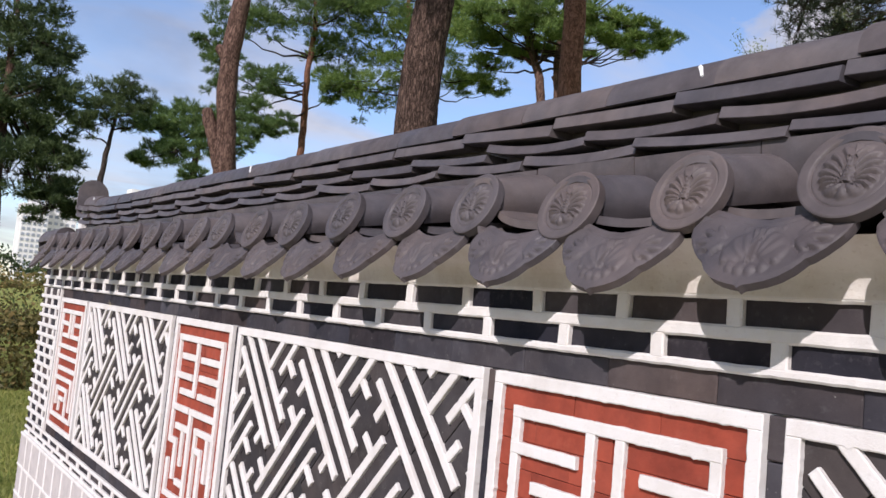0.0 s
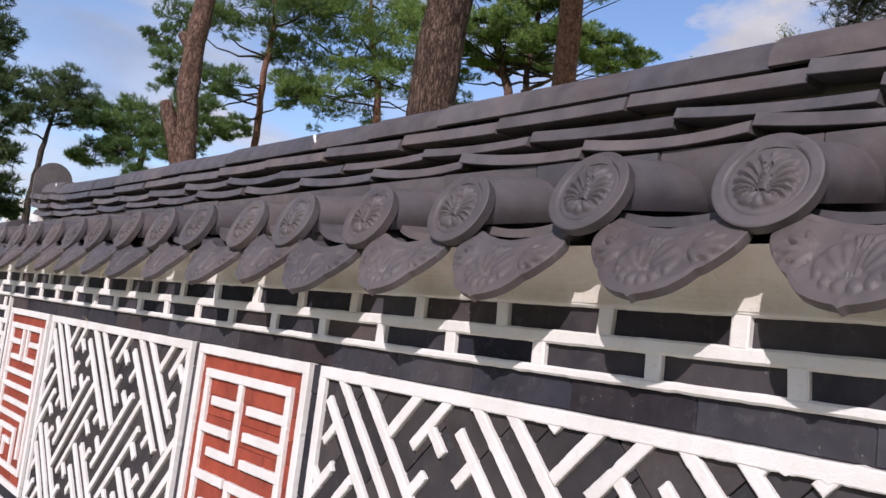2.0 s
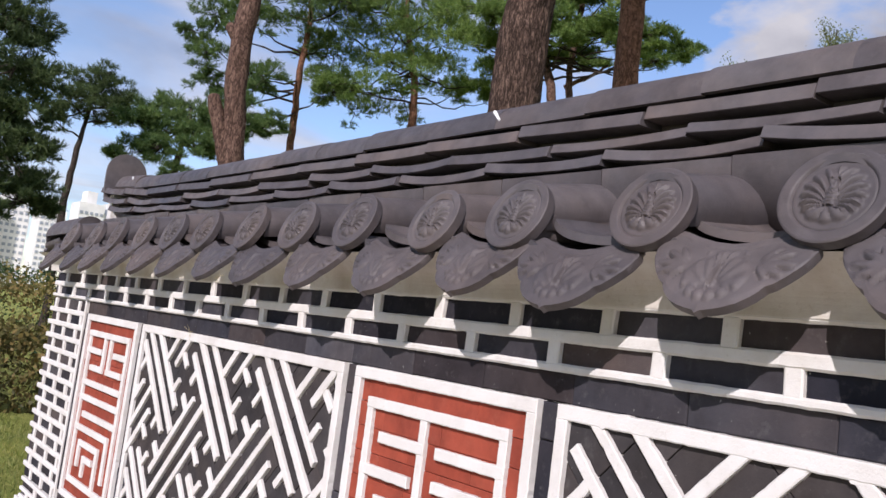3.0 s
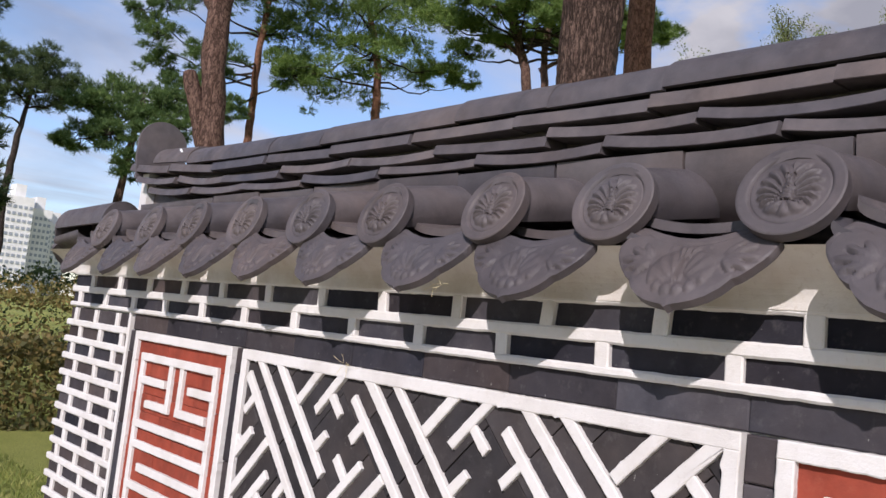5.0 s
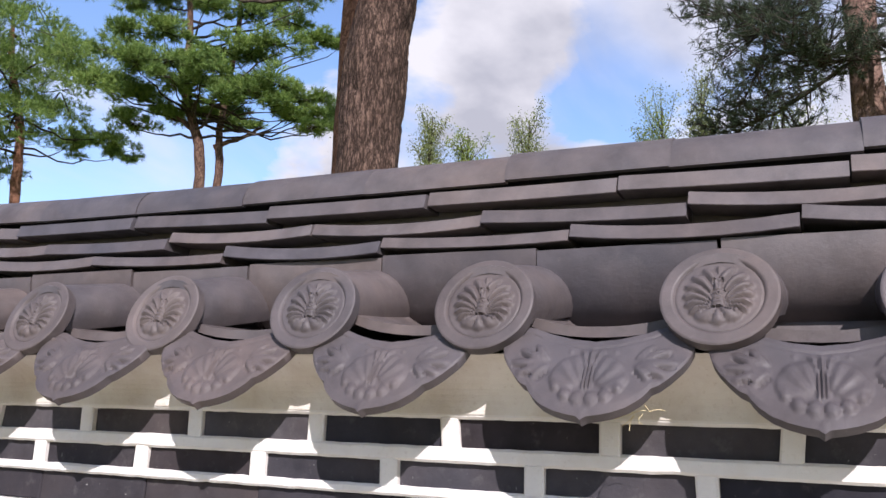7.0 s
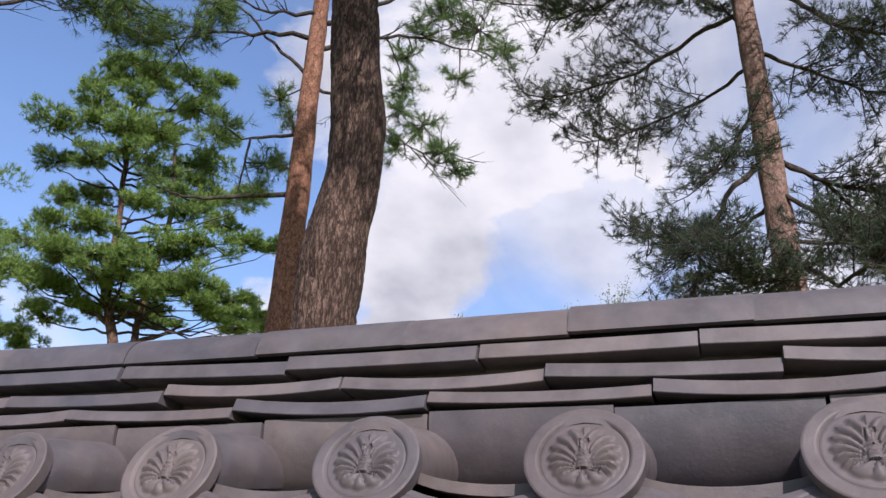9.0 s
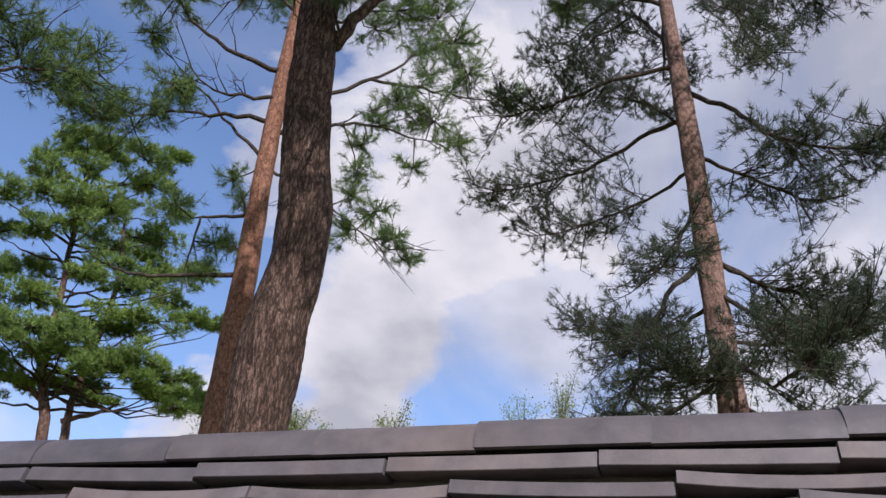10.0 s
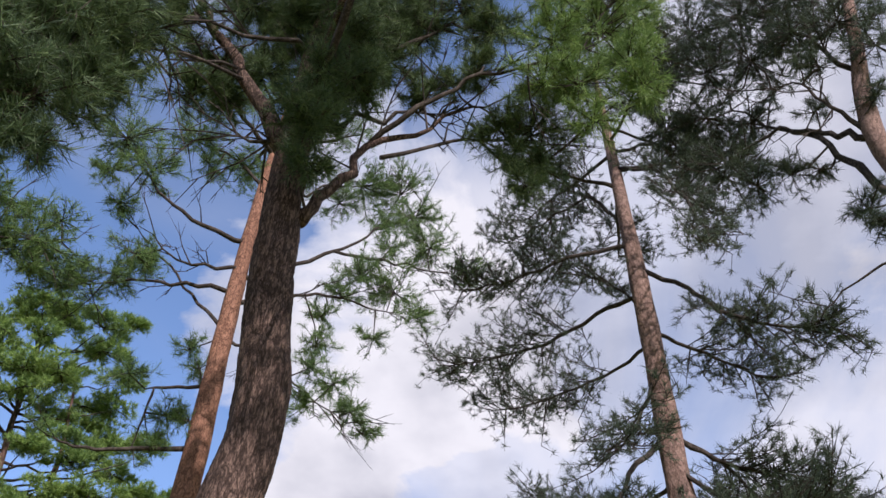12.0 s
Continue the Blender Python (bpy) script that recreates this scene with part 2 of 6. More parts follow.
HEDGE_GREEN = leaf("mixed_hedge_leaves", (0.066, 0.066, 0.023), (0.130, 0.112, 0.036), (0.225, 0.160, 0.062))
BUSH = leaf("pale_bush_leaves", (0.10, 0.13, 0.05), (0.17, 0.20, 0.08), (0.26, 0.28, 0.13))
BUSH_GREEN = leaf("yellow_green_bush_leaves", (0.09, 0.135, 0.034), (0.17, 0.225, 0.055), (0.27, 0.31, 0.09))
GRASS_BLADE = leaf("grass_blades", (0.13, 0.17, 0.04), (0.22, 0.25, 0.06), (0.36, 0.34, 0.12))


def turf():
    m, nt, b = material("lawn", 0.95, spec=0.1)
    v = coords(nt)
    c = ramp_node(nt, noise_tex(nt, v, 0.6, 8, 0.65), [(0.3, (0.21, 0.245, 0.06)), (0.6, (0.32, 0.325, 0.095)), (0.8, (0.42, 0.38, 0.16))])
    c2 = ramp_node(nt, noise_tex(nt, v, 60, 4, 0.7), [(0.3, (0.6, 0.6, 0.6)), (0.7, (1.3, 1.3, 1.2))])
    nt.links.new(mixed(nt, 1.0, c, c2, "MULTIPLY"), b.inputs["Base Color"])
    bump(nt, b, noise_tex(nt, v, 45, 5, 0.75), 1.0, 0.04)
    return m


TURF = turf()


def plain(name, col, rough=0.6):
    m, nt, b = material(name, rough)
    v = coords(nt)
    n = ramp_node(nt, noise_tex(nt, v, 0.35, 5), [(0.3, (0.85,) * 3), (0.7, (1.08,) * 3)])
    nt.links.new(mixed(nt, 1.0, col, n, "MULTIPLY"), b.inputs["Base Color"])
    return m


CONCRETE = plain("painted_concrete", (0.72, 0.71, 0.69))
WINDOW = plain("window_glass_far", (0.30, 0.33, 0.37), 0.3)
NAIL = plain("white_paint_chip", (0.8, 0.8, 0.78))

# ---- mesh helpers ----


def mesh_of(name, verts, faces, mat, smooth=False):
    me = bpy.data.meshes.new(name)
    me.from_pydata([tuple(v) for v in verts], [], faces)
    me.materials.append(mat)
    if smooth:
        me.polygons.foreach_set("use_smooth", [True] * len(me.polygons))
    me.update()
    return me


def under(ob, parent):
    """Hangs ob, which is built in world places, under parent."""
    ob.parent = parent
    m = parent.matrix_basis
    if parent.parent:
        m = parent.parent.matrix_basis @ parent.matrix_parent_inverse @ m
    ob.matrix_parent_inverse = m.inverted()
    return ob


def part(name, me, parent, m=None, label=""):
    ob = new(name, me)
    if m is not None:
        ob.matrix_basis = m
    under(ob, parent)
    return tagged(ob, label)


def thing(name, at, label, category, group="", kind=""):
    ob = new(name)
    ob.empty_display_size = 0.1
    ob.matrix_basis = Matrix.Translation(at)
    return tagged(ob, label, category, group, kind)


class Build:
    """Vertices and faces gathered for one mesh."""

    def __init__(self):
        self.v, self.f = [], []

    def add(self, verts, faces):
        n = len(self.v)
        self.v += [tuple(p) for p in verts]
        self.f += [tuple(i + n for i in f) for f in faces]

    def box(self, x0, x1, y0, y1, z0, z1):
        p = [(x, y, z) for x in (x0, x1) for y in (y0, y1) for z in (z0, z1)]
        self.add(p, [(0, 1, 3, 2), (4, 6, 7, 5), (0, 4, 5, 1), (2, 3, 7, 6), (0, 2, 6, 4), (1, 5, 7, 3)])

    def slab(self, outline, x_face, x_back, chamfer):
        """A flat piece on the wall from its outline in (y, z), with a chamfered front edge."""
        n = len(outline)
        cy, cz = sum(p[0] for p in outline) / n, sum(p[1] for p in outline) / n

        def shrunk(d):
            res = []
            for i, (y, z) in enumerate(outline):
                (ay, az), (by, bz) = outline[i - 1], outline[(i + 1) % n]
                e1, e2 = Vector((y - ay, z - az)), Vector((by - y, bz - z))
                if e1.length < 1e-6 or e2.length < 1e-6:
                    res.append((y, z))
                    continue
                e1.normalize(), e2.normalize()
                n1, n2 = Vector((-e1.y, e1.x)), Vector((-e2.y, e2.x))
                if n1.dot(Vector((cy - y, cz - z))) < 0 and n2.dot(Vector((cy - y, cz - z))) < 0:
                    n1, n2 = -n1, -n2
                k = n1 + n2
                k = k / max(k.length_squared, 0.6) * 2 * d
                res.append((y + k.x, z + k.y))
            return res
        top = shrunk(chamfer)
        verts = [(x_back, y, z) for y, z in outline] + [(x_face + chamfer * 0.8, y, z) for y, z in outline] + [(x_face, y, z) for y, z in top]
        faces = [tuple(range(2 * n, 3 * n))]
        for i in range(n):
            j = (i + 1) % n
            faces += [(i, j, n + j, n + i), (n + i, n + j, 2 * n + j, 2 * n + i)]
        self.add(verts, faces)

    def tube(self, pts, radii, sides=6, wobble=0.0, cap=True, furrows=0.0):
        pts = [Vector(p) for p in pts]
        rings = []
        d = (pts[1] - pts[0]).normalized()
        u = d.cross(Vector((0, 0, 1)) if abs(d.z) < 0.8 else Vector((1, 0, 0))).normalized()
        for i, p in enumerate(pts):
            d = (pts[min(i + 1, len(pts) - 1)] - pts[max(i - 1, 0)]).normalized()
            u = (u - d * u.dot(d)).normalized()
            w = d.cross(u)
            ring = []
            for k in range(sides):
                a = 2 * math.pi * k / sides
                r = radii[i]
                if wobble:
                    r *= 1 + wobble * noise.noise(Vector((math.cos(a) * 1.4, math.sin(a) * 1.4, 0)) + p * 2.3)
                if furrows:
                    q = p + (u * math.cos(a) + w * math.sin(a)) * r
                    r += furrows * (min(1.0, 5 * abs(noise.noise(Vector((q.x * 15, q.y * 15, q.z * 3.2))))) + 0.4 * noise.noise(q * 34))
                ring.append(p + (u * math.cos(a) + w * math.sin(a)) * r)
            rings.append(ring)
        faces = []
        for i in range(len(pts) - 1):
            for k in range(sides):
                a, b = i * sides + k, i * sides + (k + 1) % sides
                faces.append((a, b, b + sides, a + sides))
        if cap:
            faces += [tuple(range(sides))[::-1], tuple(range((len(pts) - 1) * sides, len(pts) * sides))]
        self.add([p for r in rings for p in r], faces)

    def mesh(self, name, mat, smooth=False):
        me = mesh_of(name, self.v, self.f, mat, smooth)
        bm = bmesh.new()
        bm.from_mesh(me)
        bmesh.ops.recalc_face_normals(bm, faces=bm.faces)
        bm.to_mesh(me)
        bm.free()
        return me


def arrays_mesh(name, verts, tris, mat):
    """A mesh of loose triangles from arrays."""
    me = bpy.data.meshes.new(name)
    n, t = len(verts), len(tris)
    me.vertices.add(n)
    me.vertices.foreach_set("co", verts.astype(np.float32).ravel())
    me.loops.add(3 * t)
    me.loops.foreach_set("vertex_index", tris.astype(np.int32).ravel())
    me.polygons.add(t)
    me.polygons.foreach_set("loop_start", np.arange(0, 3 * t, 3, dtype=np.int32))
    me.materials.append(mat)
    me.update(calc_edges=True)
    return me


# ---- ground ----
def build_ground():
    def height(x, y):
        d = max(0.0, math.hypot(x - 0.2, y - 5) - 9)
        return 0.05 * noise.noise(Vector((x * 0.09, y * 0.09, 0))) * min(1, d / 6) + 0.012 * min(d, 60) * (1 if y > 5 else 0.6)
    xs = sorted({round(s * v, 2) for s in (-1, 1) for v in list(np.linspace(0, 40, 41)) + [50, 70, 100, 160, 260, 420, 700, 1200]})
    verts = [(x + 2, y + 8, height(x + 2, y + 8)) for y in xs for x in xs]
    n = len(xs)
    faces = [(j * n + i, j * n + i + 1, (j + 1) * n + i + 1, (j + 1) * n + i) for j in range(n - 1) for i in range(n - 1)]
    tagged(new("ground", mesh_of("ground", verts, faces, TURF, True)), "green and straw-coloured mown lawn round the wall", "lawn", kind="structure")


build_ground()
# Unseen strip of pale ground, added to throw light up under the eaves.
path = []
for i in range(25):
    y = -8 + i * 0.75
    wob = 0.12 * noise.noise(Vector((0, y * 0.6, 3)))
    path += [(-3.4 + wob, y, 0.006), (-0.28 + wob * 0.4, y, 0.006)]
SAND = lime("pale_bounce_sand", (0.50, 0.44, 0.36), (0.36, 0.30, 0.23), 0.6, 0.5)
tagged(new("bounce_ground", mesh_of("bounce_ground", path, [(2 * i, 2 * i + 1, 2 * i + 3, 2 * i + 2) for i in range(24)], SAND)), "unseen pale sandy ground added to bounce light under the eaves", "path", kind="structure")

# ---- the wall ----
Y_NORTH, Y_SOUTH = 8.42, 0.74
MID = 0.215
BACK = 0.43
Z_STONE, Z_TOP = 0.575, 1.700
FACE = 0.0125          # brick faces lie behind the mortar, which stands out to x = 0
PANEL_TOP, PANEL_BOTTOM = 1.510, 0.735
wall = thing("wall_main", (MID, 4.6, 0), "garden wall of dark grey bricks with raised white mortar on a pale stone base", "wall", kind="structure")
core = Build()
core.box(0.024, BACK, Y_SOUTH + 0.01, Y_NORTH - 0.01, Z_STONE, Z_TOP)
part("core", core.mesh("core", LIME), wall)
mortar = Build()
jit = random.Random(4)


def strip_h(z, h, ya, yb, proud=0.0, step=0.017):
    """A hand-laid horizontal bead of mortar."""
    n = max(2, int((yb - ya) / step))
    pts = [(ya + (yb - ya) * i / n) for i in range(n + 1)]
    verts, faces = [], []
    for y in pts:
        a, b = (jit.uniform(-0.0006, 0.0006) * (2.5 if jit.random() < 0.04 else 1) for _ in range(2))
        x = proud + jit.uniform(-0.001, 0.001)
        lo, hi = z - h / 2 + a, z + h / 2 + b
        verts += [(0.026, y, lo), (x + 0.004, y, lo), (x, y, lo + 0.004), (x, y, hi - 0.004), (x + 0.004, y, hi), (0.026, y, hi)]
    for i in range(n):
        for k in range(5):
            p = i * 6 + k
            faces.append((p, p + 1, p + 7, p + 6))
    faces += [tuple(range(6)), tuple(range(n * 6, n * 6 + 6))[::-1]]
    mortar.add(verts, faces)


def stub_v(y, w, za, zb, proud=0.0):
    a, b = jit.uniform(-0.003, 0.003), jit.uniform(-0.003, 0.003)
    mortar.slab([(y - w / 2 + a, za), (y + w / 2 + a, za), (y + w / 2 + b, zb), (y - w / 2 + b, zb)], proud + jit.uniform(0.0005, 0.0025), 0.026, 0.003)


BRICKS = {}


def brick(y0, y1, z0, z1, name="brick", mat=None, face=None):
    w, h = round(y1 - y0, 2), round(z1 - z0, 3)
    key = (w, h, name)
    if key not in BRICKS:
        b = Build()
        b.slab([(-w / 2, -h / 2), (w / 2, -h / 2), (w / 2, h / 2), (-w / 2, h / 2)], 0, 0.06, 0.0025)
        BRICKS[key] = b.mesh(name, mat or BRICK)
    x = (FACE if face is None else face) + jit.uniform(-0.0012, 0.0012)
    part(name, BRICKS[key], wall, pose(x, (y0 + y1) / 2, (z0 + z1) / 2, jit.uniform(-0.5, 0.5), 0, jit.uniform(-0.4, 0.4)) @ Matrix.Diagonal((1, (y1 - y0) / w, (z1 - z0) / h, 1)))


def course(z0, z1, ya, yb, first, pitch=0.237, joint=0.030, north=0.250):
    """A course of bricks from joint to joint, going south from the joint at first, with longer bricks north of it."""
    ys = [first - k * (pitch if k > 0 else north) + jit.uniform(-0.004, 0.004) for k in range(-60, 60)]
    ys = sorted(y for y in ys if ya + 0.03 < y < yb - 0.03)
    edges = [ya - joint / 2] + ys + [yb + joint / 2]
    for a, b in zip(edges, edges[1:]):
        brick(a + joint / 2 - 0.006, b - joint / 2 + 0.006, z0 - 0.005, z1 + 0.005)
    for y in ys:
        stub_v(y, joint, z0 - 0.004, z1 + 0.004)


def band(z0, z1, ya, yb, pitch=0.245):
    """Dark bricks laid end to end with no mortar showing."""
    y = yb
    while y > ya + 0.02:
        nxt = max(ya, y - pitch + jit.uniform(-0.012, 0.012))
        brick(nxt + 0.0003, y - 0.0003, z0, z1, face=0.0135)
        y = nxt


SPAN = (Y_SOUTH + 0.02, Y_NORTH - 0.012)
PANELS_Y = (1.30, 7.815)
# two courses under the eaves
course(1.641, 1.683, *SPAN, 6.715, 0.2400)
course(1.580, 1.618, *SPAN, 6.575, 0.2362)
strip_h(1.6295, 0.024, *SPAN)
strip_h(1.5725, 0.016, *SPAN)
strip_h(1.692, 0.018, *SPAN)
# dark bands above and below the panels
band(1.511, 1.565, *PANELS_Y)
band(0.672, 0.734, *PANELS_Y)
# two courses below the panels
strip_h(0.664, 0.018, *SPAN)
course(0.624, 0.656, *SPAN, 6.65, 0.225)
strip_h(0.616, 0.018, *SPAN)
course(0.588, 0.609, *SPAN, 6.53, 0.225)
strip_h(0.578, 0.020, *SPAN)
# brick piers at both ends
for ya, yb in ((PANELS_Y[1] + 0.016, SPAN[1]), (SPAN[0], PANELS_Y[0] - 0.016)):
    rows = 14
    dz = (1.565 - 0.672) / rows
    for r in range(rows):
        z0 = 0.672 + r * dz
        course(z0 + 0.011, z0 + dz - 0.011, ya, yb, yb - (0.27 if r % 2 else 0.13), 0.197, 0.026, 0.197)
        if r:
            strip_h(z0, 0.024, ya - 0.012, yb + 0.010)
for y in PANELS_Y:
    stub_v(y + (0.008 if y > 5 else -0.008), 0.016, 0.672, 1.566, -0.003)
part("mortar", mortar.mesh("mortar", LIME), wall, label="hand-laid raised white lime mortar")


# stone base
def stone_base():
    rnd = random.Random(9)
    grout = Build()
    grout.box(0.004, BACK + 0.004, Y_SOUTH, Y_NORTH + 0.01, -0.2, 0.569)
    zs = [0.0, 0.185, 0.365, 0.569]
    for r in range(3):
        y = Y_NORTH + 0.012
        while y > Y_SOUTH + 0.05:
            w = rnd.uniform(0.17, 0.25)
            nxt = max(Y_SOUTH - 0.012, y - w)
            g = 0.006
            o = [(nxt + g, zs[r] + g), (y - g, zs[r] + g), (y - g, zs[r + 1] - g), (nxt + g, zs[r + 1] - g)]
            b = Build()
            b.slab(o, -0.010 + rnd.uniform(-0.002, 0.002), 0.02, 0.004)
            part("stone", b.mesh("stone", GRANITE), wall)
            lean = rnd.uniform(-0.01, 0.01)
            grout.slab([(nxt - 0.010 + lean, zs[r]), (nxt + 0.010 + lean, zs[r]), (nxt + 0.010 - lean, zs[r + 1]), (nxt - 0.010 - lean, zs[r + 1])], -0.0155, 0.01, 0.004)
            y = nxt
        grout.slab([(Y_SOUTH, zs[r + 1] - 0.010), (Y_NORTH, zs[r + 1] - 0.010), (Y_NORTH, zs[r + 1] + 0.008), (Y_SOUTH, zs[r + 1] + 0.008)], -0.0160, 0.01, 0.004)
    part("grout", grout.mesh("grout", LIME), wall, label="raised white joints between the base stones")


stone_base()

# ---- panels ----
BAR = 0.0265
THIN = 0.0228
PROUD = -0.008


def clipped(poly, y0, y1, z0, z1):
    """A convex outline cut to a rectangle."""
    for axis, lim, sign in ((0, y0, 1), (0, y1, -1), (1, z0, 1), (1, z1, -1)):
        res = []
        for i, p in enumerate(poly):
            q = poly[i - 1]
            dp, dq = sign * (p[axis] - lim), sign * (q[axis] - lim)
            if (dp >= 0) != (dq >= 0):
                k = dq / (dq - dp)
                res.append((q[0] + k * (p[0] - q[0]), q[1] + k * (p[1] - q[1])))
            if dp >= 0:
                res.append(p)
        poly = res
        if len(poly) < 3:
            return []
    return poly


def area(poly):
    return abs(sum(a[0] * b[1] - b[0] * a[1] for a, b in zip(poly, poly[1:] + poly[:1]))) / 2


def ragged(outline, rnd, rough=0.0008, step=0.009):
    """The same outline with hand-trowelled, slightly broken edges."""
    res = []
    n = len(outline)
    for i in range(n):
        a, b = Vector(outline[i]), Vector(outline[(i + 1) % n])
        k = max(1, int((b - a).length / step))
        for q in range(k):
            p = a.lerp(b, (q + (rnd.uniform(-0.3, 0.3) if q else 0)) / k)
            chip = rough * (2.5 if rnd.random() < 0.05 else 0.75)
            res.append((p.x + rnd.uniform(-chip, chip), p.y + rnd.uniform(-chip, chip)))
    return res


def frame_bars(parent, ya, yb, z0, z1, rnd):
    """The four sides of a white frame; ya is the south edge."""
    w = BAR
    for o in ([(ya, z1 - w), (yb, z1 - w), (yb, z1), (ya, z1)], [(ya, z0), (yb, z0), (yb, z0 + w), (ya, z0 + w)],
              [(ya, z0 + w - 0.001), (ya + w, z0 + w - 0.001), (ya + w, z1 - w + 0.001), (ya, z1 - w + 0.001)], [(yb - w, z0 + w - 0.001), (yb, z0 + w - 0.001), (yb, z1 - w + 0.001), (yb - w, z1 - w + 0.001)]):
        b = Build()
        b.slab(ragged(o, rnd), PROUD, 0.017, 0.0022)
        part("frame_bar", b.mesh("frame_bar", LIME), parent)


def lattice_panel(ya, yb, stretch, lead):
    rnd = random.Random(int(yb * 100))
    z0, z1 = PANEL_BOTTOM, PANEL_TOP
    p = thing("lattice_panel", (0, (ya + yb) / 2, z0), "white raised fretwork on dark slate tiles set in the wall", "wall panel", "fretwork panels")
    frame_bars(p, ya, yb, z0, z1, rnd)
    in_y0, in_y1, in_z0, in_z1 = ya + BAR - 0.004, yb - BAR + 0.004, z0 + BAR - 0.004, z1 - BAR + 0.004
    g = 0.093 * (yb - ya) / 1.44
    gv = 0.093

    def at(u, w):
        """Lattice place: u counts the falling lines, w the rising ones."""
        w = w * stretch + lead
        return yb + 0.028 - (u + w) * g / 2, z1 + 0.006 - (w - u) * gv / 2

    def bar_piece(a, b, sunk=0.0):
        ay, az = at(*a)
        by, bz = at(*b)
        d = Vector((by - ay, bz - az)).normalized()
        n = Vector((-d.y, d.x)) * THIN / 2
        e = d * 0.004
        o = [(ay + n.x + e.x, az + n.y + e.y), (ay - n.x + e.x, az - n.y + e.y), (by - n.x - e.x, bz - n.y - e.y), (by + n.x - e.x, bz + n.y - e.y)]
        o = [(q + rnd.uniform(-0.0022, 0.0022), r + rnd.uniform(-0.0022, 0.0022)) for q, r in o]
        o = clipped(o, in_y0, in_y1, in_z0, in_z1)
        if len(o) > 2 and area(o) > 2e-4:
            b_ = Build()
            b_.slab(ragged(o, rnd), PROUD + 0.0008 + sunk * 0.5 + rnd.uniform(0, 0.0014), 0.017, 0.0022)
            part("lattice_bar", b_.mesh("lattice_bar", LIME), p)

    for i in range(-5, 8):
        for j in range(-3, 8):
            cu, cw = 1 + 5 * i, 4.5 + 5 * j
            falling = (i + j) % 2 == 0
            k = THIN / 2 / (g * 0.7071)
            for off in (-1, 0, 1):
                h = 4 - k if off == 0 else 3.1
                if falling:
                    bar_piece((cu + off, cw - h), (cu + off, cw + h))
                else:
                    bar_piece((cu - h, cw + off), (cu + h, cw + off))
                if off:
                    for s in (-2, 2):
                        if falling:
                            bar_piece((cu + off, cw + s), (cu + off * 2.08, cw + s), 0.003)
                        else:
                            bar_piece((cu + s, cw + off), (cu + s, cw + off * 2.08), 0.003)
    # slate tiles behind, laid on the diagonal
    for i in range(-8, 22):
        for j in range(-2, 24):
            a, b = i * 2.5 - 0.5, j * 2.5 + 0.9 * (i % 2)
            o = [at(a, b), at(a + 2.5, b), at(a + 2.5, b + 2.5), at(a, b + 2.5)]
            c = (sum(q[0] for q in o) / 4, sum(q[1] for q in o) / 4)
            o = [(c[0] + (q - c[0]) * 0.986, c[1] + (r - c[1]) * 0.986) for q, r in o]
            o = clipped(o, in_y0, in_y1, in_z0, in_z1)
            if len(o) > 2 and area(o) > 3e-4:
                t = Build()
                t.slab(o, 0.004 + rnd.uniform(-0.001, 0.001), 0.0165, 0.0012)
                part("slate_tile", t.mesh("slate_tile", SLATE), p)


GLYPH_A = [(0, 0, 1, 0), (0, 0, 0, 1), (1, 0, 1, 1), (0, 1, 1, 1), (0, .117, .34, .117), (.43, 0, .43, .2325), (.14, .2325, .43, .2325),
           (.58, 0, .58, .2325), (.58, .2325, .91, .2325), (.71, .117, 1, .117), (0, .338, 1, .338), (0, .441, 1, .441), (.15, .55, 1, .55),
           (0, .645, .85, .645), (.85, .645, .85, .90), (.17, .74, .66, .74), (.17, .74, .17, .88), (.66, .74, .66, 1), (.34, .83, .34, .93), (.34, .83, .54, .83)]
GLYPH_B = [(0, 0, 1, 0), (0, 0, 0, .66), (1, 0, 1, 1), (.45, 0, .45, .34), (.13, .117, .45, .117), (0, .242, .355, .242), (.15, .34, .45, .34),
           (.585, .117, 1, .117), (.585, .228, 1, .228), (.59, .34, 1, .34), (0, .448, .36, .448), (.45, .448, 1, .448), (.45, .448, .45, 1),
           (.14, .563, .45, .563), (.30, .563, .30, .78), (0, .66, .15, .66), (.15, .66, .15, .88), (0, .80, 0, 1), (0, 1, .45, 1),
           (.27, .90, .45, .90), (.61, .548, 1, .548), (.61, .548, .61, 1), (.61, .66, .75, .66), (.75, .66, .75, .93), (.89, .548, .89, .80), (.61, 1, 1, 1)]


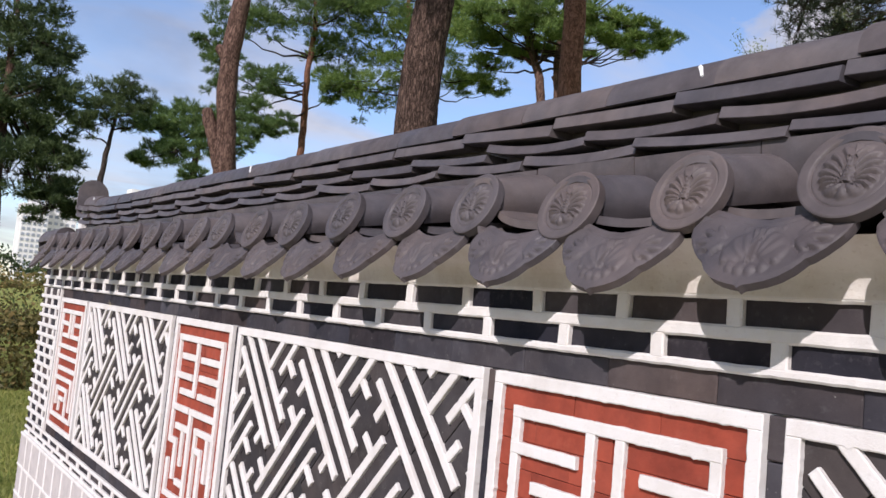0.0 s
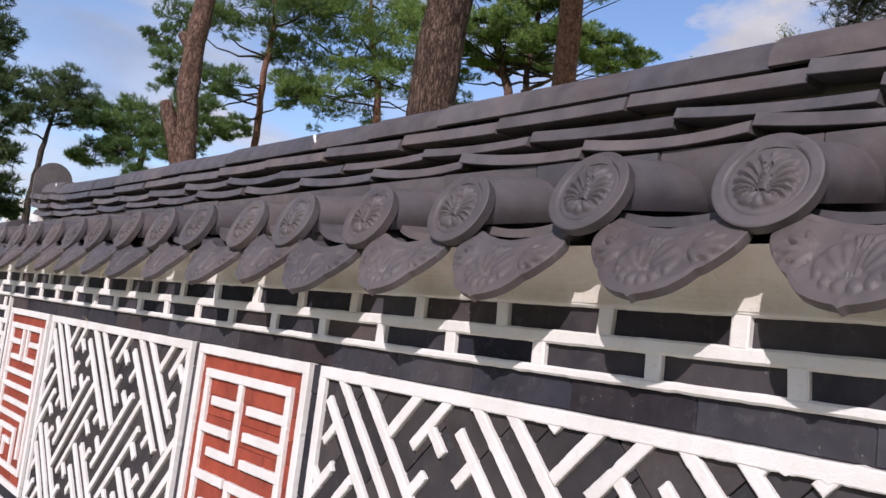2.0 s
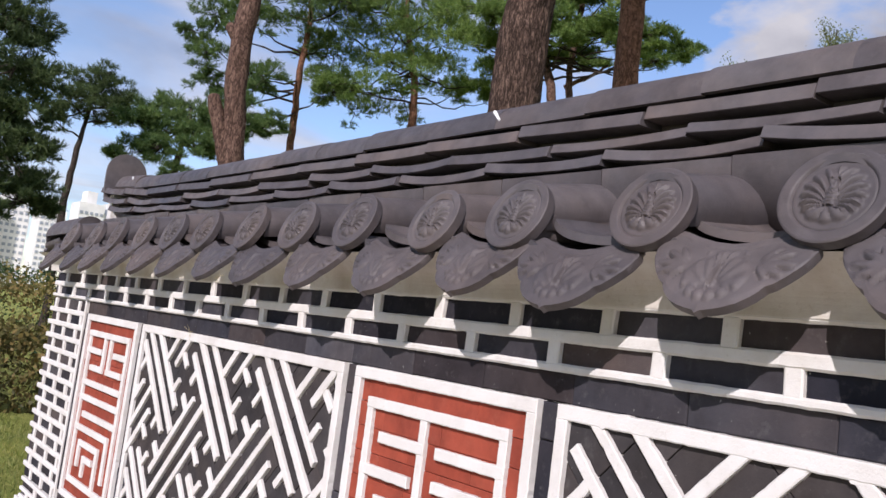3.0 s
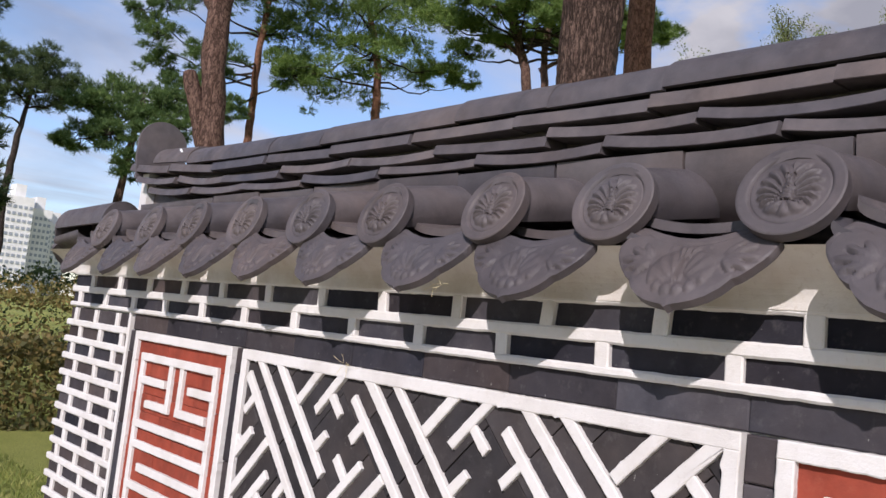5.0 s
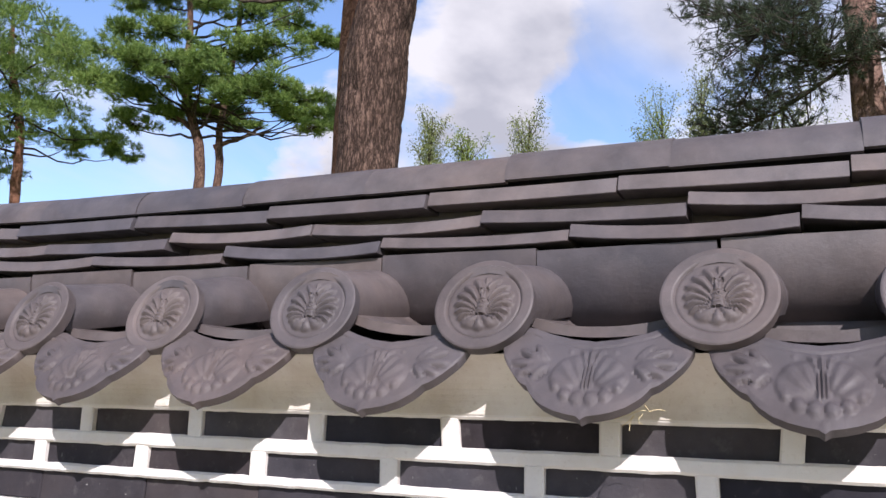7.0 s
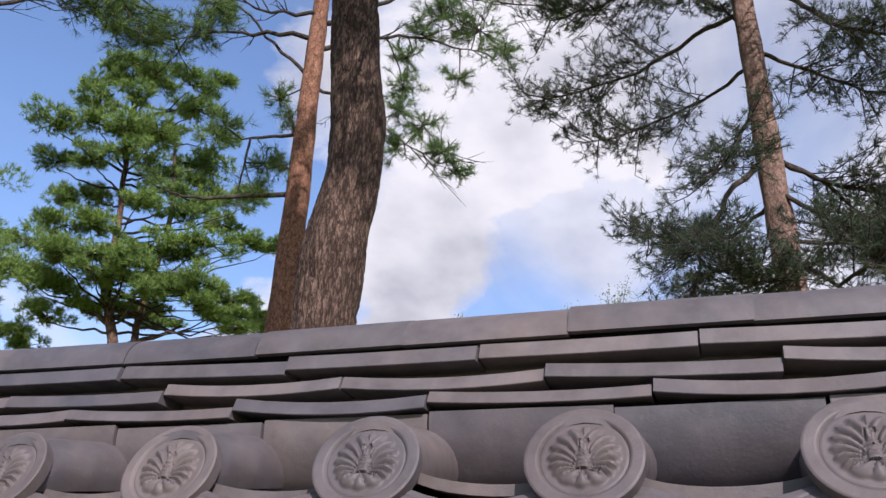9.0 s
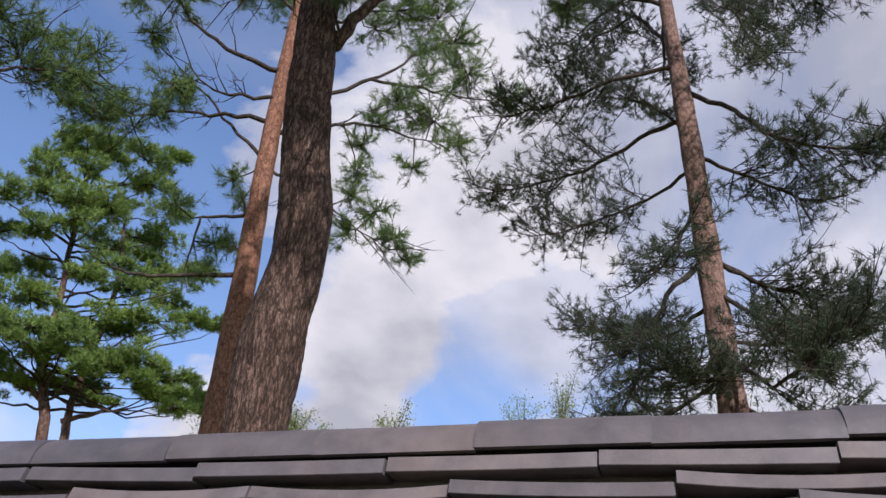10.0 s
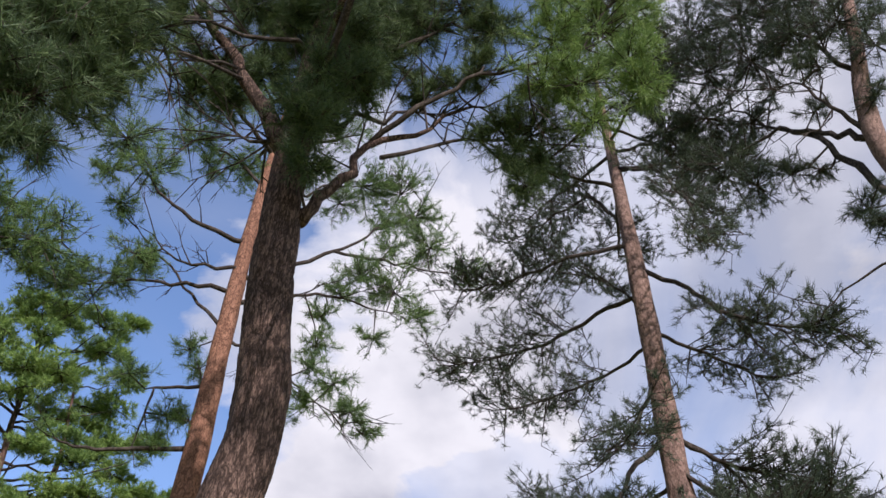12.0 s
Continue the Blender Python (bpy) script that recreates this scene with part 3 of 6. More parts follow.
def glyph_panel(ya, yb, strokes):
    rnd = random.Random(int(yb * 70))
    z0, z1 = PANEL_BOTTOM, PANEL_TOP
    p = thing("character_panel", (0, (ya + yb) / 2, z0), "red terracotta panel with raised white key-fret strokes in a white frame", "wall panel", "red panels")
    frame_bars(p, ya, yb, z0, z1, rnd)
    m = 0.080
    gy1, gy0, gz1, gz0 = yb - m, ya + m, z1 - 0.077, z0 + 0.083
    w = THIN * 1.05
    for k, (a, b, c, d) in enumerate(strokes):
        y_a, y_b = gy1 - a * (gy1 - gy0), gy1 - c * (gy1 - gy0)
        z_a, z_b = gz1 - b * (gz1 - gz0), gz1 - d * (gz1 - gz0)
        if abs(z_a - z_b) < 1e-6:
            o = [(min(y_a, y_b) - w / 2, z_a - w / 2), (max(y_a, y_b) + w / 2, z_a - w / 2), (max(y_a, y_b) + w / 2, z_a + w / 2), (min(y_a, y_b) - w / 2, z_a + w / 2)]
            lift = 0.0
        else:
            o = [(y_a - w / 2, min(z_a, z_b) - w / 2), (y_a + w / 2, min(z_a, z_b) - w / 2), (y_a + w / 2, max(z_a, z_b) + w / 2), (y_a - w / 2, max(z_a, z_b) + w / 2)]
            lift = 0.0009
        s = Build()
        s.slab(ragged(o, rnd), PROUD + lift + 0.00025 * (k % 4), 0.017, 0.0022)
        part("stroke", s.mesh("stroke", LIME), p)
    rows = 13
    dz = (z1 - z0 - 2 * BAR + 0.008) / rows
    for r in range(rows):
        y = yb - BAR + 0.004
        first = 0.105 if r % 2 else 0.21
        while y > ya + BAR:
            nxt = max(ya + BAR - 0.004, y - first)
            first = 0.21
            zz = z0 + BAR - 0.004 + r * dz
            t = Build()
            t.slab([(nxt + 0.0006, zz + 0.0006), (y - 0.0006, zz + 0.0006), (y - 0.0006, zz + dz - 0.0006), (nxt + 0.0006, zz + dz - 0.0006)], 0.004 + rnd.uniform(-0.0008, 0.0008), 0.0165, 0.001)
            part("terracotta_brick", t.mesh("terracotta_brick", RED), p)
            y = nxt


PANEL_EDGES = [(7.092, 7.741, "A"), (5.602, 7.036, "L"), (4.932, 5.548, "B"), (3.493, 4.882, "L"), (2.806, 3.453, "A"), (1.345, 2.769, "L")]
for ya, yb, kind in PANEL_EDGES:
    if kind == "L":
        lattice_panel(ya, yb, *((1.015, -0.03) if yb > 6 else (1.022, 0.12)))
    else:
        glyph_panel(ya, yb, GLYPH_A if kind == "A" else GLYPH_B)


def gap_strips():
    """Dark bricks standing on end between the panels."""
    ends = [(7.815, 7.741)] + [(a[0], b[1]) for a, b in zip(PANEL_EDGES, PANEL_EDGES[1:])] + [(PANEL_EDGES[-1][0], 1.30)]
    for yb, ya in ends:
        z = PANEL_BOTTOM
        while z < PANEL_TOP - 0.02:
            nz = min(PANEL_TOP, z + 0.235)
            if PANEL_TOP - nz < 0.05:
                nz = PANEL_TOP
            brick(ya + 0.0012, yb - 0.0012, z + 0.0012, nz - 0.0012, face=0.006)
            z = nz


gap_strips()

# ---- the tiled roof ----
PITCH = 0.29
roof = thing("tiled_roof", (MID, 4.6, Z_TOP), "dark grey clay tile coping with round moulded eave tiles and a stacked ridge", "roof", kind="structure")


def plate_mesh(n, m):
    """The drip plate: a shield with a hollow top edge and a point, with leaf relief. Local: a along the eave, b up, out is -x."""
    W = 0.128

    def run(t, knots):
        for (a, p), (c, q) in zip(knots, knots[1:]):
            if t <= c:
                return p + (q - p) * (t - a) / (c - a)
        return knots[-1][1]

    def top(s):
        return run(abs(s), [(0, 0.003), (0.25, 0.007), (0.5, 0.016), (0.7, 0.026), (0.8, 0.029), (0.9, 0.020), (1, -0.004)])

    def low(s):
        return run(abs(s), [(0, -0.105), (0.05, -0.1005), (0.15, -0.0985), (0.28, -0.0945), (0.42, -0.0875), (0.54, -0.0765), (0.60, -0.068), (0.63, -0.062), (0.70, -0.058), (0.80, -0.047), (0.90, -0.033), (0.96, -0.022), (1, -0.008)])
    verts, faces = [], []
    for i in range(n + 1):
        s = -1 + 2 * i / n
        for j in range(m + 1):
            k = j / m
            a, b = s * W, low(s) + (top(s) - low(s)) * k
            edge = min(1.0, (1 - abs(s)) * 14, k * 9, (1 - k) * 9)
            h = -0.002 + 0.002 * min(1, edge * 1.2)
            q = abs(a)
            # raised line under the hollow top edge
            h -= 0.0014 * math.exp(-((top(s) - b - 0.0125) / 0.0012) ** 2)
            # two full lobes with curved ribs, a ribbed stem that opens at the top, small lobes at the foot
            e = ((q - 0.0265) / 0.0250) ** 2 + ((b + 0.045 + 0.25 * (q - 0.0265)) / 0.0235) ** 2
            if e < 1:
                ribs = 0.5 + 0.5 * math.cos(11 * math.atan2(q - 0.002, b + 0.066) + 90 * q)
                h = max(h, 0.0066 * (1 - e) ** 0.45 * (0.62 + 0.38 * ribs))
            stem = 0.0075 + max(0.0, b + 0.040) * 0.42
            if -0.072 < b < -0.010 and q < stem:
                ends = min(1.0, (b + 0.072) / 0.01, (-0.010 - b) / 0.008)
                h = max(h, 0.0068 * ends * math.sqrt(1 - (q / stem) ** 2) * (0.68 + 0.32 * math.cos(q / stem * 9.4)))
            for cq, cb, rad in ((0.0088, -0.0790, 0.0092), (0.0255, -0.0745, 0.0085), (0.0400, -0.0640, 0.0070)):
                e = ((q - cq) / rad) ** 2 + ((b - cb) / rad) ** 2
                if e < 1:
                    h = max(h, 0.0056 * math.sqrt(1 - e))
            # feathered leaves in the wings, fanning outwards
            if q > 0.056:
                for al, ln in ((0.75, 0.036), (0.36, 0.050), (-0.02, 0.056), (-0.38, 0.048), (-0.75, 0.032)):
                    da, db = (q - 0.054) * math.cos(al) + (b + 0.030) * math.sin(al), -(q - 0.054) * math.sin(al) + (b + 0.030) * math.cos(al)
                    db -= 2.5 * (da - ln * 0.5) ** 2
                    e = ((da - ln * 0.56) / (ln * 0.44)) ** 2 + (db / 0.0058) ** 2
                    if -0.0092 < db < -0.0052 and ln * 0.3 < da < ln * 0.95:
                        h = min(h, -0.0022)
                    if e < 1:
                        h = max(h, 0.0052 * (1 - e) ** 0.6 * (0.7 + 0.3 * min(1, abs(db) / 0.0012)))
            # two beads
            h += 0.0022 * math.exp(-(((q - 0.030) / 0.0026) ** 2 + ((b + 0.014) / 0.0026) ** 2))
            verts.append((-h, a, b * (1.21 if b < 0 else 1.1)))
    st = m + 1
    for i in range(n):
        for j in range(m):
            p = i * st + j
            faces.append((p, p + st, p + st + 1, p + 1))
    ring = [i * st for i in range(n + 1)] + [n * st + j for j in range(1, m + 1)] + [i * st + m for i in range(n - 1, -1, -1)] + [j for j in range(m - 1, 0, -1)]
    base = len(verts)
    verts += [(0.017, verts[k][1] * 0.985, verts[k][2] + 0.001) for k in ring]
    c = len(ring)
    faces += [(ring[k], base + k, base + (k + 1) % c, ring[(k + 1) % c]) for k in range(c)]
    faces.append(tuple(range(base, base + c)))
    b_ = Build()
    b_.add(verts, faces)
    return b_.mesh("drip_plate", TILE_FACE, True)


def disc_mesh(rings, seg):
    """The round end of an eave tile with a flower in relief."""
    RA, RB = 0.0745, 0.0735
    verts, faces = [(0, 0, 0)], []

    def relief(a, b):
        r = math.hypot(a, b)
        if r > 0.77:
            return -0.0016 * max(0, (r - 0.975) / 0.025)
        h = -0.0030 * min(1, (0.77 - r) / 0.015) - 0.0016 * math.exp(-((r - 0.745) / 0.015) ** 2)
        fa, fb = abs(a), b + 0.26
        d, ang = math.hypot(fa, fb), math.atan2(fa, fb)
        # how far the flower reaches along this ray, out to its round outline
        c = fb / max(d, 1e-6) * 0.26
        full = c + math.sqrt(max(0.0, c * c - 0.26 * 0.26 + 0.36))
        if ang < 2.0:
            wave = 0.5 + 0.5 * math.cos((ang - 0.30 * (d / full) ** 2) * 21)
            f = d / (full * (0.90 + 0.12 * wave))
            if 0.12 < f < 1:
                h = max(h, -0.003 + (0.0030 + 0.0062 * wave ** 0.6) * math.sin(math.pi * f ** 1.6) ** 0.5)
        else:
            wave = abs(math.cos((ang - math.pi) * 3.6))
            f = d / (full * (0.92 + 0.12 * wave))
            if f < 1:
                h = max(h, -0.003 + (0.0035 + 0.0056 * wave ** 0.6) * math.sin(math.pi * max(0.02, f) ** 0.9) ** 0.5)
        # upright stalk with rows of grains, a groove on either side
        half = 0.110 - 0.06 * max(0.0, (b + 0.24)) / 0.56
        if -0.26 < b < 0.30:
            if fa < half:
                h = max(h, 0.0010 + 0.0052 * math.sqrt(1 - (fa / half) ** 2) * (0.75 + 0.25 * math.cos(b * 70)))
            elif fa < half + 0.03:
                h = min(h, 0.0012)
        return h
    for k in range(1, rings + 1):
        r = k / rings
        for s in range(seg):
            t = 2 * math.pi * s / seg
            a, b = r * math.cos(t), r * math.sin(t)
            verts.append((-relief(a, b), a * RA, b * RB))
    for s in range(seg):
        faces.append((0, 1 + s, 1 + (s + 1) % seg))
    for k in range(rings - 1):
        for s in range(seg):
            p, q = 1 + k * seg + s, 1 + k * seg + (s + 1) % seg
            faces.append((p, p + seg, q + seg, q))
    last = 1 + (rings - 1) * seg
    base = len(verts)
    verts += [(0.020, verts[last + s][1] * 0.99, verts[last + s][2] * 0.99) for s in range(seg)]
    faces += [(last + s, base + s, base + (s + 1) % seg, last + (s + 1) % seg) for s in range(seg)]
    faces.append(tuple(range(base, base + seg)))
    b_ = Build()
    b_.add(verts, faces)
    return b_.mesh("disc", TILE_FACE, True)


def trough(length, half_w, rise, thick, slope, name, convex, mat, segs=14, skirt=0.0, closed=False):
    """A tile of curved section running back (+x) from the eave; convex tiles arch, the others sag."""
    b = Build()
    rows = 5
    verts, faces = [], []
    for lay in (0, 1):
        for i in range(rows + 1):
            x = length * i / rows
            for k in range(segs + 1):
                t = -skirt + (math.pi + 2 * skirt) * k / segs
                a, h = -math.cos(t), math.sin(t)
                grow = 1 - lay * thick / half_w if convex else 1
                z = rise * h * (grow if convex else 1) * (1 if convex else -1) - (0 if convex else lay * thick)
                verts.append((x, a * half_w * grow, z + x * slope))
    st, off = segs + 1, (rows + 1) * (segs + 1)
    for i in range(rows):
        for k in range(segs):
            p = i * st + k
            faces += [(p, p + 1, p + st + 1, p + st), (off + p, off + p + st, off + p + st + 1, off + p + 1)]
    for k in range(segs):
        for i in (0, rows):
            p = i * st + k
            faces.append((p, p + 1, off + p + 1, off + p))
    for i in range(rows):
        for k in (0, segs):
            p = i * st + k
            faces.append((p, p + st, off + p + st, off + p))
    if closed:
        faces.append(tuple(range(rows * st, rows * st + st)))
    b.add(verts, faces)
    me = b.mesh(name, mat, True)
    me.set_sharp_from_angle(angle=radians(40))
    return me


PLATE, DISC = plate_mesh(108, 42), disc_mesh(38, 96)
PLATE_FAR, DISC_FAR = plate_mesh(36, 14), disc_mesh(16, 40)
for me in (PLATE, DISC, PLATE_FAR, DISC_FAR):
    me.set_sharp_from_angle(angle=radians(48))
COVER = trough(0.30, 0.0690, 0.060, 0.014, 0.20, "eave_tile", True, TILE, skirt=0.5)
VALLEY = trough(0.26, 0.128, 0.034, 0.016, 0.10, "valley_tile", False, TILE)
VALLEY_TOP = trough(0.22, 0.126, 0.034, 0.015, 0.07, "valley_tile", False, TILE)
PLATE_TILT = 36
DISC_TILT = 22


def eave_row(m_side, ys_plate, ys_disc, seed, plate, disc):
    """One eave: m_side carries the local frame (out is -x, the eave runs along y) to its side of the wall."""
    rnd = random.Random(seed)
    for y, up in ys_disc:
        m = m_side @ pose(-0.086 + rnd.uniform(-0.006, 0.006), y + rnd.uniform(-0.003, 0.003), 1.843 + up + rnd.uniform(-0.003, 0.003), rnd.uniform(-2, 2), rnd.uniform(-2, 2), rnd.uniform(-2.5, 2.5))
        t = part("eave_tile", COVER, roof, m @ Matrix.Translation((0.020, 0, -0.001)))
        d = new("disc", disc)
        d.matrix_basis = m @ pose(0, 0, 0, 0, DISC_TILT, 0)
        under(d, t)
        d.matrix_parent_inverse = (roof.matrix_basis @ t.matrix_parent_inverse @ t.matrix_basis).inverted()
    for y, up in ys_plate:
        m = m_side @ pose(-0.096 + rnd.uniform(-0.005, 0.005), y, 1.782 + up + rnd.uniform(-0.003, 0.003), rnd.uniform(-1.5, 1.5), 0, rnd.uniform(-2, 2))
        t = part("valley_tile", VALLEY, roof, m @ Matrix.Translation((0.006, 0, 0.030)))
        part("valley_tile", VALLEY_TOP, roof, m @ pose(0.044 + rnd.uniform(-0.012, 0.012), rnd.uniform(-0.024, 0.024), 0.063 + rnd.uniform(-0.004, 0.003), rnd.uniform(-2, 2), 0, rnd.uniform(-3, 3)))
        d = new("drip_plate", plate)
        d.matrix_basis = m @ pose(0, 0, 0, 0, PLATE_TILT, 0)
        under(d, t)
        d.matrix_parent_inverse = (roof.matrix_basis @ t.matrix_parent_inverse @ t.matrix_basis).inverted()


FRONT = Matrix.Identity(4)
REAR = pose(2 * MID, 0, 0, 0, 0, 180)
# places along the eave, with how much each tile has risen or sunk
plates = [(y, 0.005) for y in (8.06, 7.715, 7.41, 7.115, 6.83, 6.535, 6.228)] + [(5.955, -0.004)]
plates += [(5.645, -0.008), (5.329, -0.008), (5.035, 0.001), (4.787, -0.011), (4.498, -0.005), (4.214, -0.002), (3.897, 0.010), (3.615, 0.009), (3.317, 0.004), (3.040, 0.0), (2.754, 0.009)]
plates += [(2.47 - PITCH * k, 0.004) for k in range(7)]
discs = [(y, 0.0) for y in (7.93, 7.59, 7.29, 6.99, 6.685, 6.39, 6.074, 5.81)]
discs += [(5.515, 0.001), (5.215, -0.003), (4.962, -0.002), (4.660, 0.001), (4.368, 0.003), (4.062, 0.018), (3.762, 0.011), (3.490, 0.015), (3.200, 0.001), (2.924, 0.010), (2.646, 0.011)]
discs += [(2.36 - PITCH * k, 0.005) for k in range(6)]
eave_row(FRONT, plates, discs, 21, PLATE, DISC)
eave_row(REAR, [(-y, z) for y, z in plates], [(-y, z) for y, z in discs], 22, PLATE_FAR, DISC_FAR)
VERGE = trough(0.48, 0.080, 0.092, 0.016, 0.03, "verge_tile", True, TILE, closed=True)


def roof_end(m_side, seed):
    """The short eave over an end of the wall, with long tiles running out to it."""
    rnd = random.Random(seed)
    for k in (-0.152, 0.0, 0.152):
        m = m_side @ pose(0, k + (0.0 if k == 0 else math.copysign(0.012, k)), 1.862 + rnd.uniform(-0.003, 0.003), 0, 0, rnd.uniform(-1, 1))
        t = part("verge_tile", VERGE, roof, m)
        d = new("disc", DISC)
        d.matrix_basis = m @ pose(-0.012, 0, 0.002, 0, DISC_TILT, 0)
        under(d, t)
        d.matrix_parent_inverse = (roof.matrix_basis @ t.matrix_parent_inverse @ t.matrix_basis).inverted()
    for k in (-0.107, 0.107):
        m = m_side @ pose(-0.02, k, 1.80, 0, 0, rnd.uniform(-1, 1))
        t = part("valley_tile", VALLEY, roof, m @ Matrix.Translation((0.006, 0, 0.030)))
        d = new("drip_plate", PLATE)
        d.matrix_basis = m @ pose(0, 0, 0, 0, PLATE_TILT, 0)
        under(d, t)
        d.matrix_parent_inverse = (roof.matrix_basis @ t.matrix_parent_inverse @ t.matrix_basis).inverted()


roof_end(pose(MID, 8.64, 0, 0, 0, -90), 23)
roof_end(pose(MID, 0.525, 0, 0, 0, 90), 24)


def extruded(profile, ya, yb, mat, name, smooth=False):
    b = Build()
    n = len(profile)
    b.add([(x, y, z) for y in (ya, yb) for x, z in profile], [(i, (i + 1) % n, n + (i + 1) % n, n + i) for i in range(n)] + [tuple(range(n)), tuple(range(n, 2 * n))[::-1]])
    return b.mesh(name, mat, smooth)


eaves = [(0.0, 1.690)] + [(-0.002 - 0.074 * f ** 2.4, 1.690 + 0.082 * f ** 0.86) for f in (0, 0.1, 0.2, 0.3, 0.4, 0.5, 0.6, 0.7, 0.8, 0.9, 1.0)]
eaves += [(0.05, 1.765), (0.12, 1.79), (0.31, 1.79), (0.38, 1.765), (0.498, 1.752), (0.475, 1.742), (0.442, 1.702), (0.43, 1.690)]
part("eave_bedding", extruded(eaves, Y_SOUTH - 0.10, Y_NORTH + 0.10, PLASTER, "eave_bedding"), roof, label="cream lime plaster bedding under the tiles")
RIDGE_N, RIDGE_S = 8.24, 0.92
# The core takes the dark tile colour so the slab gaps look shaded.
part("ridge_core", extruded([(0.17, 1.78), (0.185, 2.09), (0.245, 2.09), (0.26, 1.78)], RIDGE_S, RIDGE_N, TILE, "ridge_core"), roof, label="ridge core in dark tile colour that puts shade into the gaps")


def long_tile(length, profile, name, bow=0.0, segs=6, mat=None):
    """A ridge tile running along y, from its section in (x, z); bow lifts its ends."""
    b = Build()
    n = len(profile)
    verts, faces = [], []
    for i in range(segs + 1):
        y = length * (i / segs - 0.5)
        lift = bow * (2 * i / segs - 1) ** 2
        verts += [(x, y, z + lift) for x, z in profile]
    for i in range(segs):
        for k in range(n):
            p, q = i * n + k, i * n + (k + 1) % n
            faces.append((p, q, q + n, p + n))
    faces += [tuple(range(n)), tuple(range(segs * n, segs * n + n))[::-1]]
    b.add(verts, faces)
    me = b.mesh(name, mat or TILE, True)
    me.set_sharp_from_angle(angle=radians(35))
    return me


def arc(cx, cz, rx, rz, a0, a1, n):
    return [(cx + rx * math.cos(radians(a0 + (a1 - a0) * i / n)), cz + rz * math.sin(radians(a0 + (a1 - a0) * i / n))) for i in range(n + 1)]


ROLL = long_tile(0.284, arc(0, 0, 0.120, 0.120, 178, 285, 18) + arc(0, 0, 0.104, 0.104, 285, 178, 10), "roll_tile")
CAP = long_tile(0.2845, arc(0, 0, 0.078, 0.070, 0, 180, 16) + arc(0, 0, 0.064, 0.056, 180, 0, 12), "ridge_cap")


def edge_slab(depth, thick):
    return [(0, 0.0012), (0.0012, 0), (depth, 0.003), (depth, thick), (0.0095, thick), (0.0070, thick - 0.0012)]


SLABS = [long_tile(0.343, edge_slab(0.11, t), "ridge_slab", w) for t, w in ((0.0235, 0.008), (0.0250, 0.003), (0.0220, 0.012), (0.0240, 0.0095), (0.0210, 0.005))]
THICK = [long_tile(0.343, edge_slab(0.11, 0.029), "ridge_slab", 0.003), long_tile(0.343, edge_slab(0.11, 0.028), "ridge_slab", 0.001)]


def ridge_row(name, meshes, x, z, first, pitch, seed, step, tilt, side, lift_end=True):
    rnd = random.Random(seed)
    k0 = math.floor((first - Y_NORTH) / pitch)
    ys = [first - k * pitch for k in range(k0, k0 + 60)]
    for y in ys:
        c = y - pitch / 2
        if c + pitch / 2 > RIDGE_N + 0.10 or c - pitch / 2 < RIDGE_S - 0.10:
            continue
        rise = 0.045 * max(0, (c - 7.2) / 1.05) ** 2 if lift_end else 0
        m = pose(x + rnd.uniform(-step, step), c, z + rise + rnd.uniform(-0.003, 0.003), tilt * rnd.choice((0.3, 0.7, 1.0, 1.3, 2.3)) + rnd.uniform(-0.2, 0.2) + math.degrees(2 * rise / 1.1), 0, rnd.uniform(-0.8, 0.8))
        if side < 0:
            m = Matrix.Translation((2 * MID, 0, 0)) @ Matrix.Diagonal((-1, 1, 1, 1)) @ m
        part(name, meshes[rnd.randrange(len(meshes))], roof, m)


for side in (1, -1):
    ridge_row("roll_tile", [ROLL], 0.217, 1.960, 6.089, 0.2885, 30, 0.003, 0.0, side, False)
    ridge_row("ridge_slab", SLABS, 0.092, 1.969, 6.321, 0.346, 31, 0.007, 1.45, side)
    ridge_row("ridge_slab", SLABS, 0.108, 2.011, 6.484, 0.346, 32, 0.007, 1.45, side)
    ridge_row("ridge_slab", THICK, 0.120, 2.057, 6.597, 0.346, 33, 0.007, 1.45, side)
ridge_row("ridge_cap", [CAP], MID, 2.100, 6.168, 0.283, 34, 0.002, 0.3, 1)


def ridge_end(y, sign):
    """The upright end tile: a rounded plate that closes the ridge."""
    b = Build()
    out = [(-0.092, -0.085), (-0.100, 0.0), (-0.100, 0.06)] + [(0.100 * math.cos(a), 0.06 + 0.10 * math.sin(a)) for a in np.linspace(math.pi, 0, 19)[1:-1]] + [(0.100, 0.06), (0.100, 0.0), (0.092, -0.085)]
    n = len(out)
    verts = []
    for k, (s, t) in enumerate(((1.0, 0.0), (1.0, 0.016), (0.94, 0.024), (0.80, 0.026))):
        verts += [(MID + px * s, y + sign * t, 2.165 + 0.02 + (pz - 0.02) * s) for px, pz in out]
    faces = [tuple(range(n))[::-1], tuple(range(3 * n, 4 * n))]
    for r in range(3):
        faces += [(r * n + i, r * n + (i + 1) % n, (r + 1) * n + (i + 1) % n, (r + 1) * n + i) for i in range(n)]
    b.add(verts, faces)
    me = b.mesh("ridge_end_tile", TILE, True)
    me.set_sharp_from_angle(angle=radians(30))
    part("ridge_end_tile", me, roof, label="rounded upright end tile of the ridge")


ridge_end(8.26, 1)
ridge_end(0.90, -1)
block = Build()
block.box(0.150, 0.280, 8.20, 8.262, 1.80, 2.10)
part("ridge_end_plaster", block.mesh("ridge_end_plaster", LIME), roof, label="white plastered end of the ridge")

# ---- trees ----


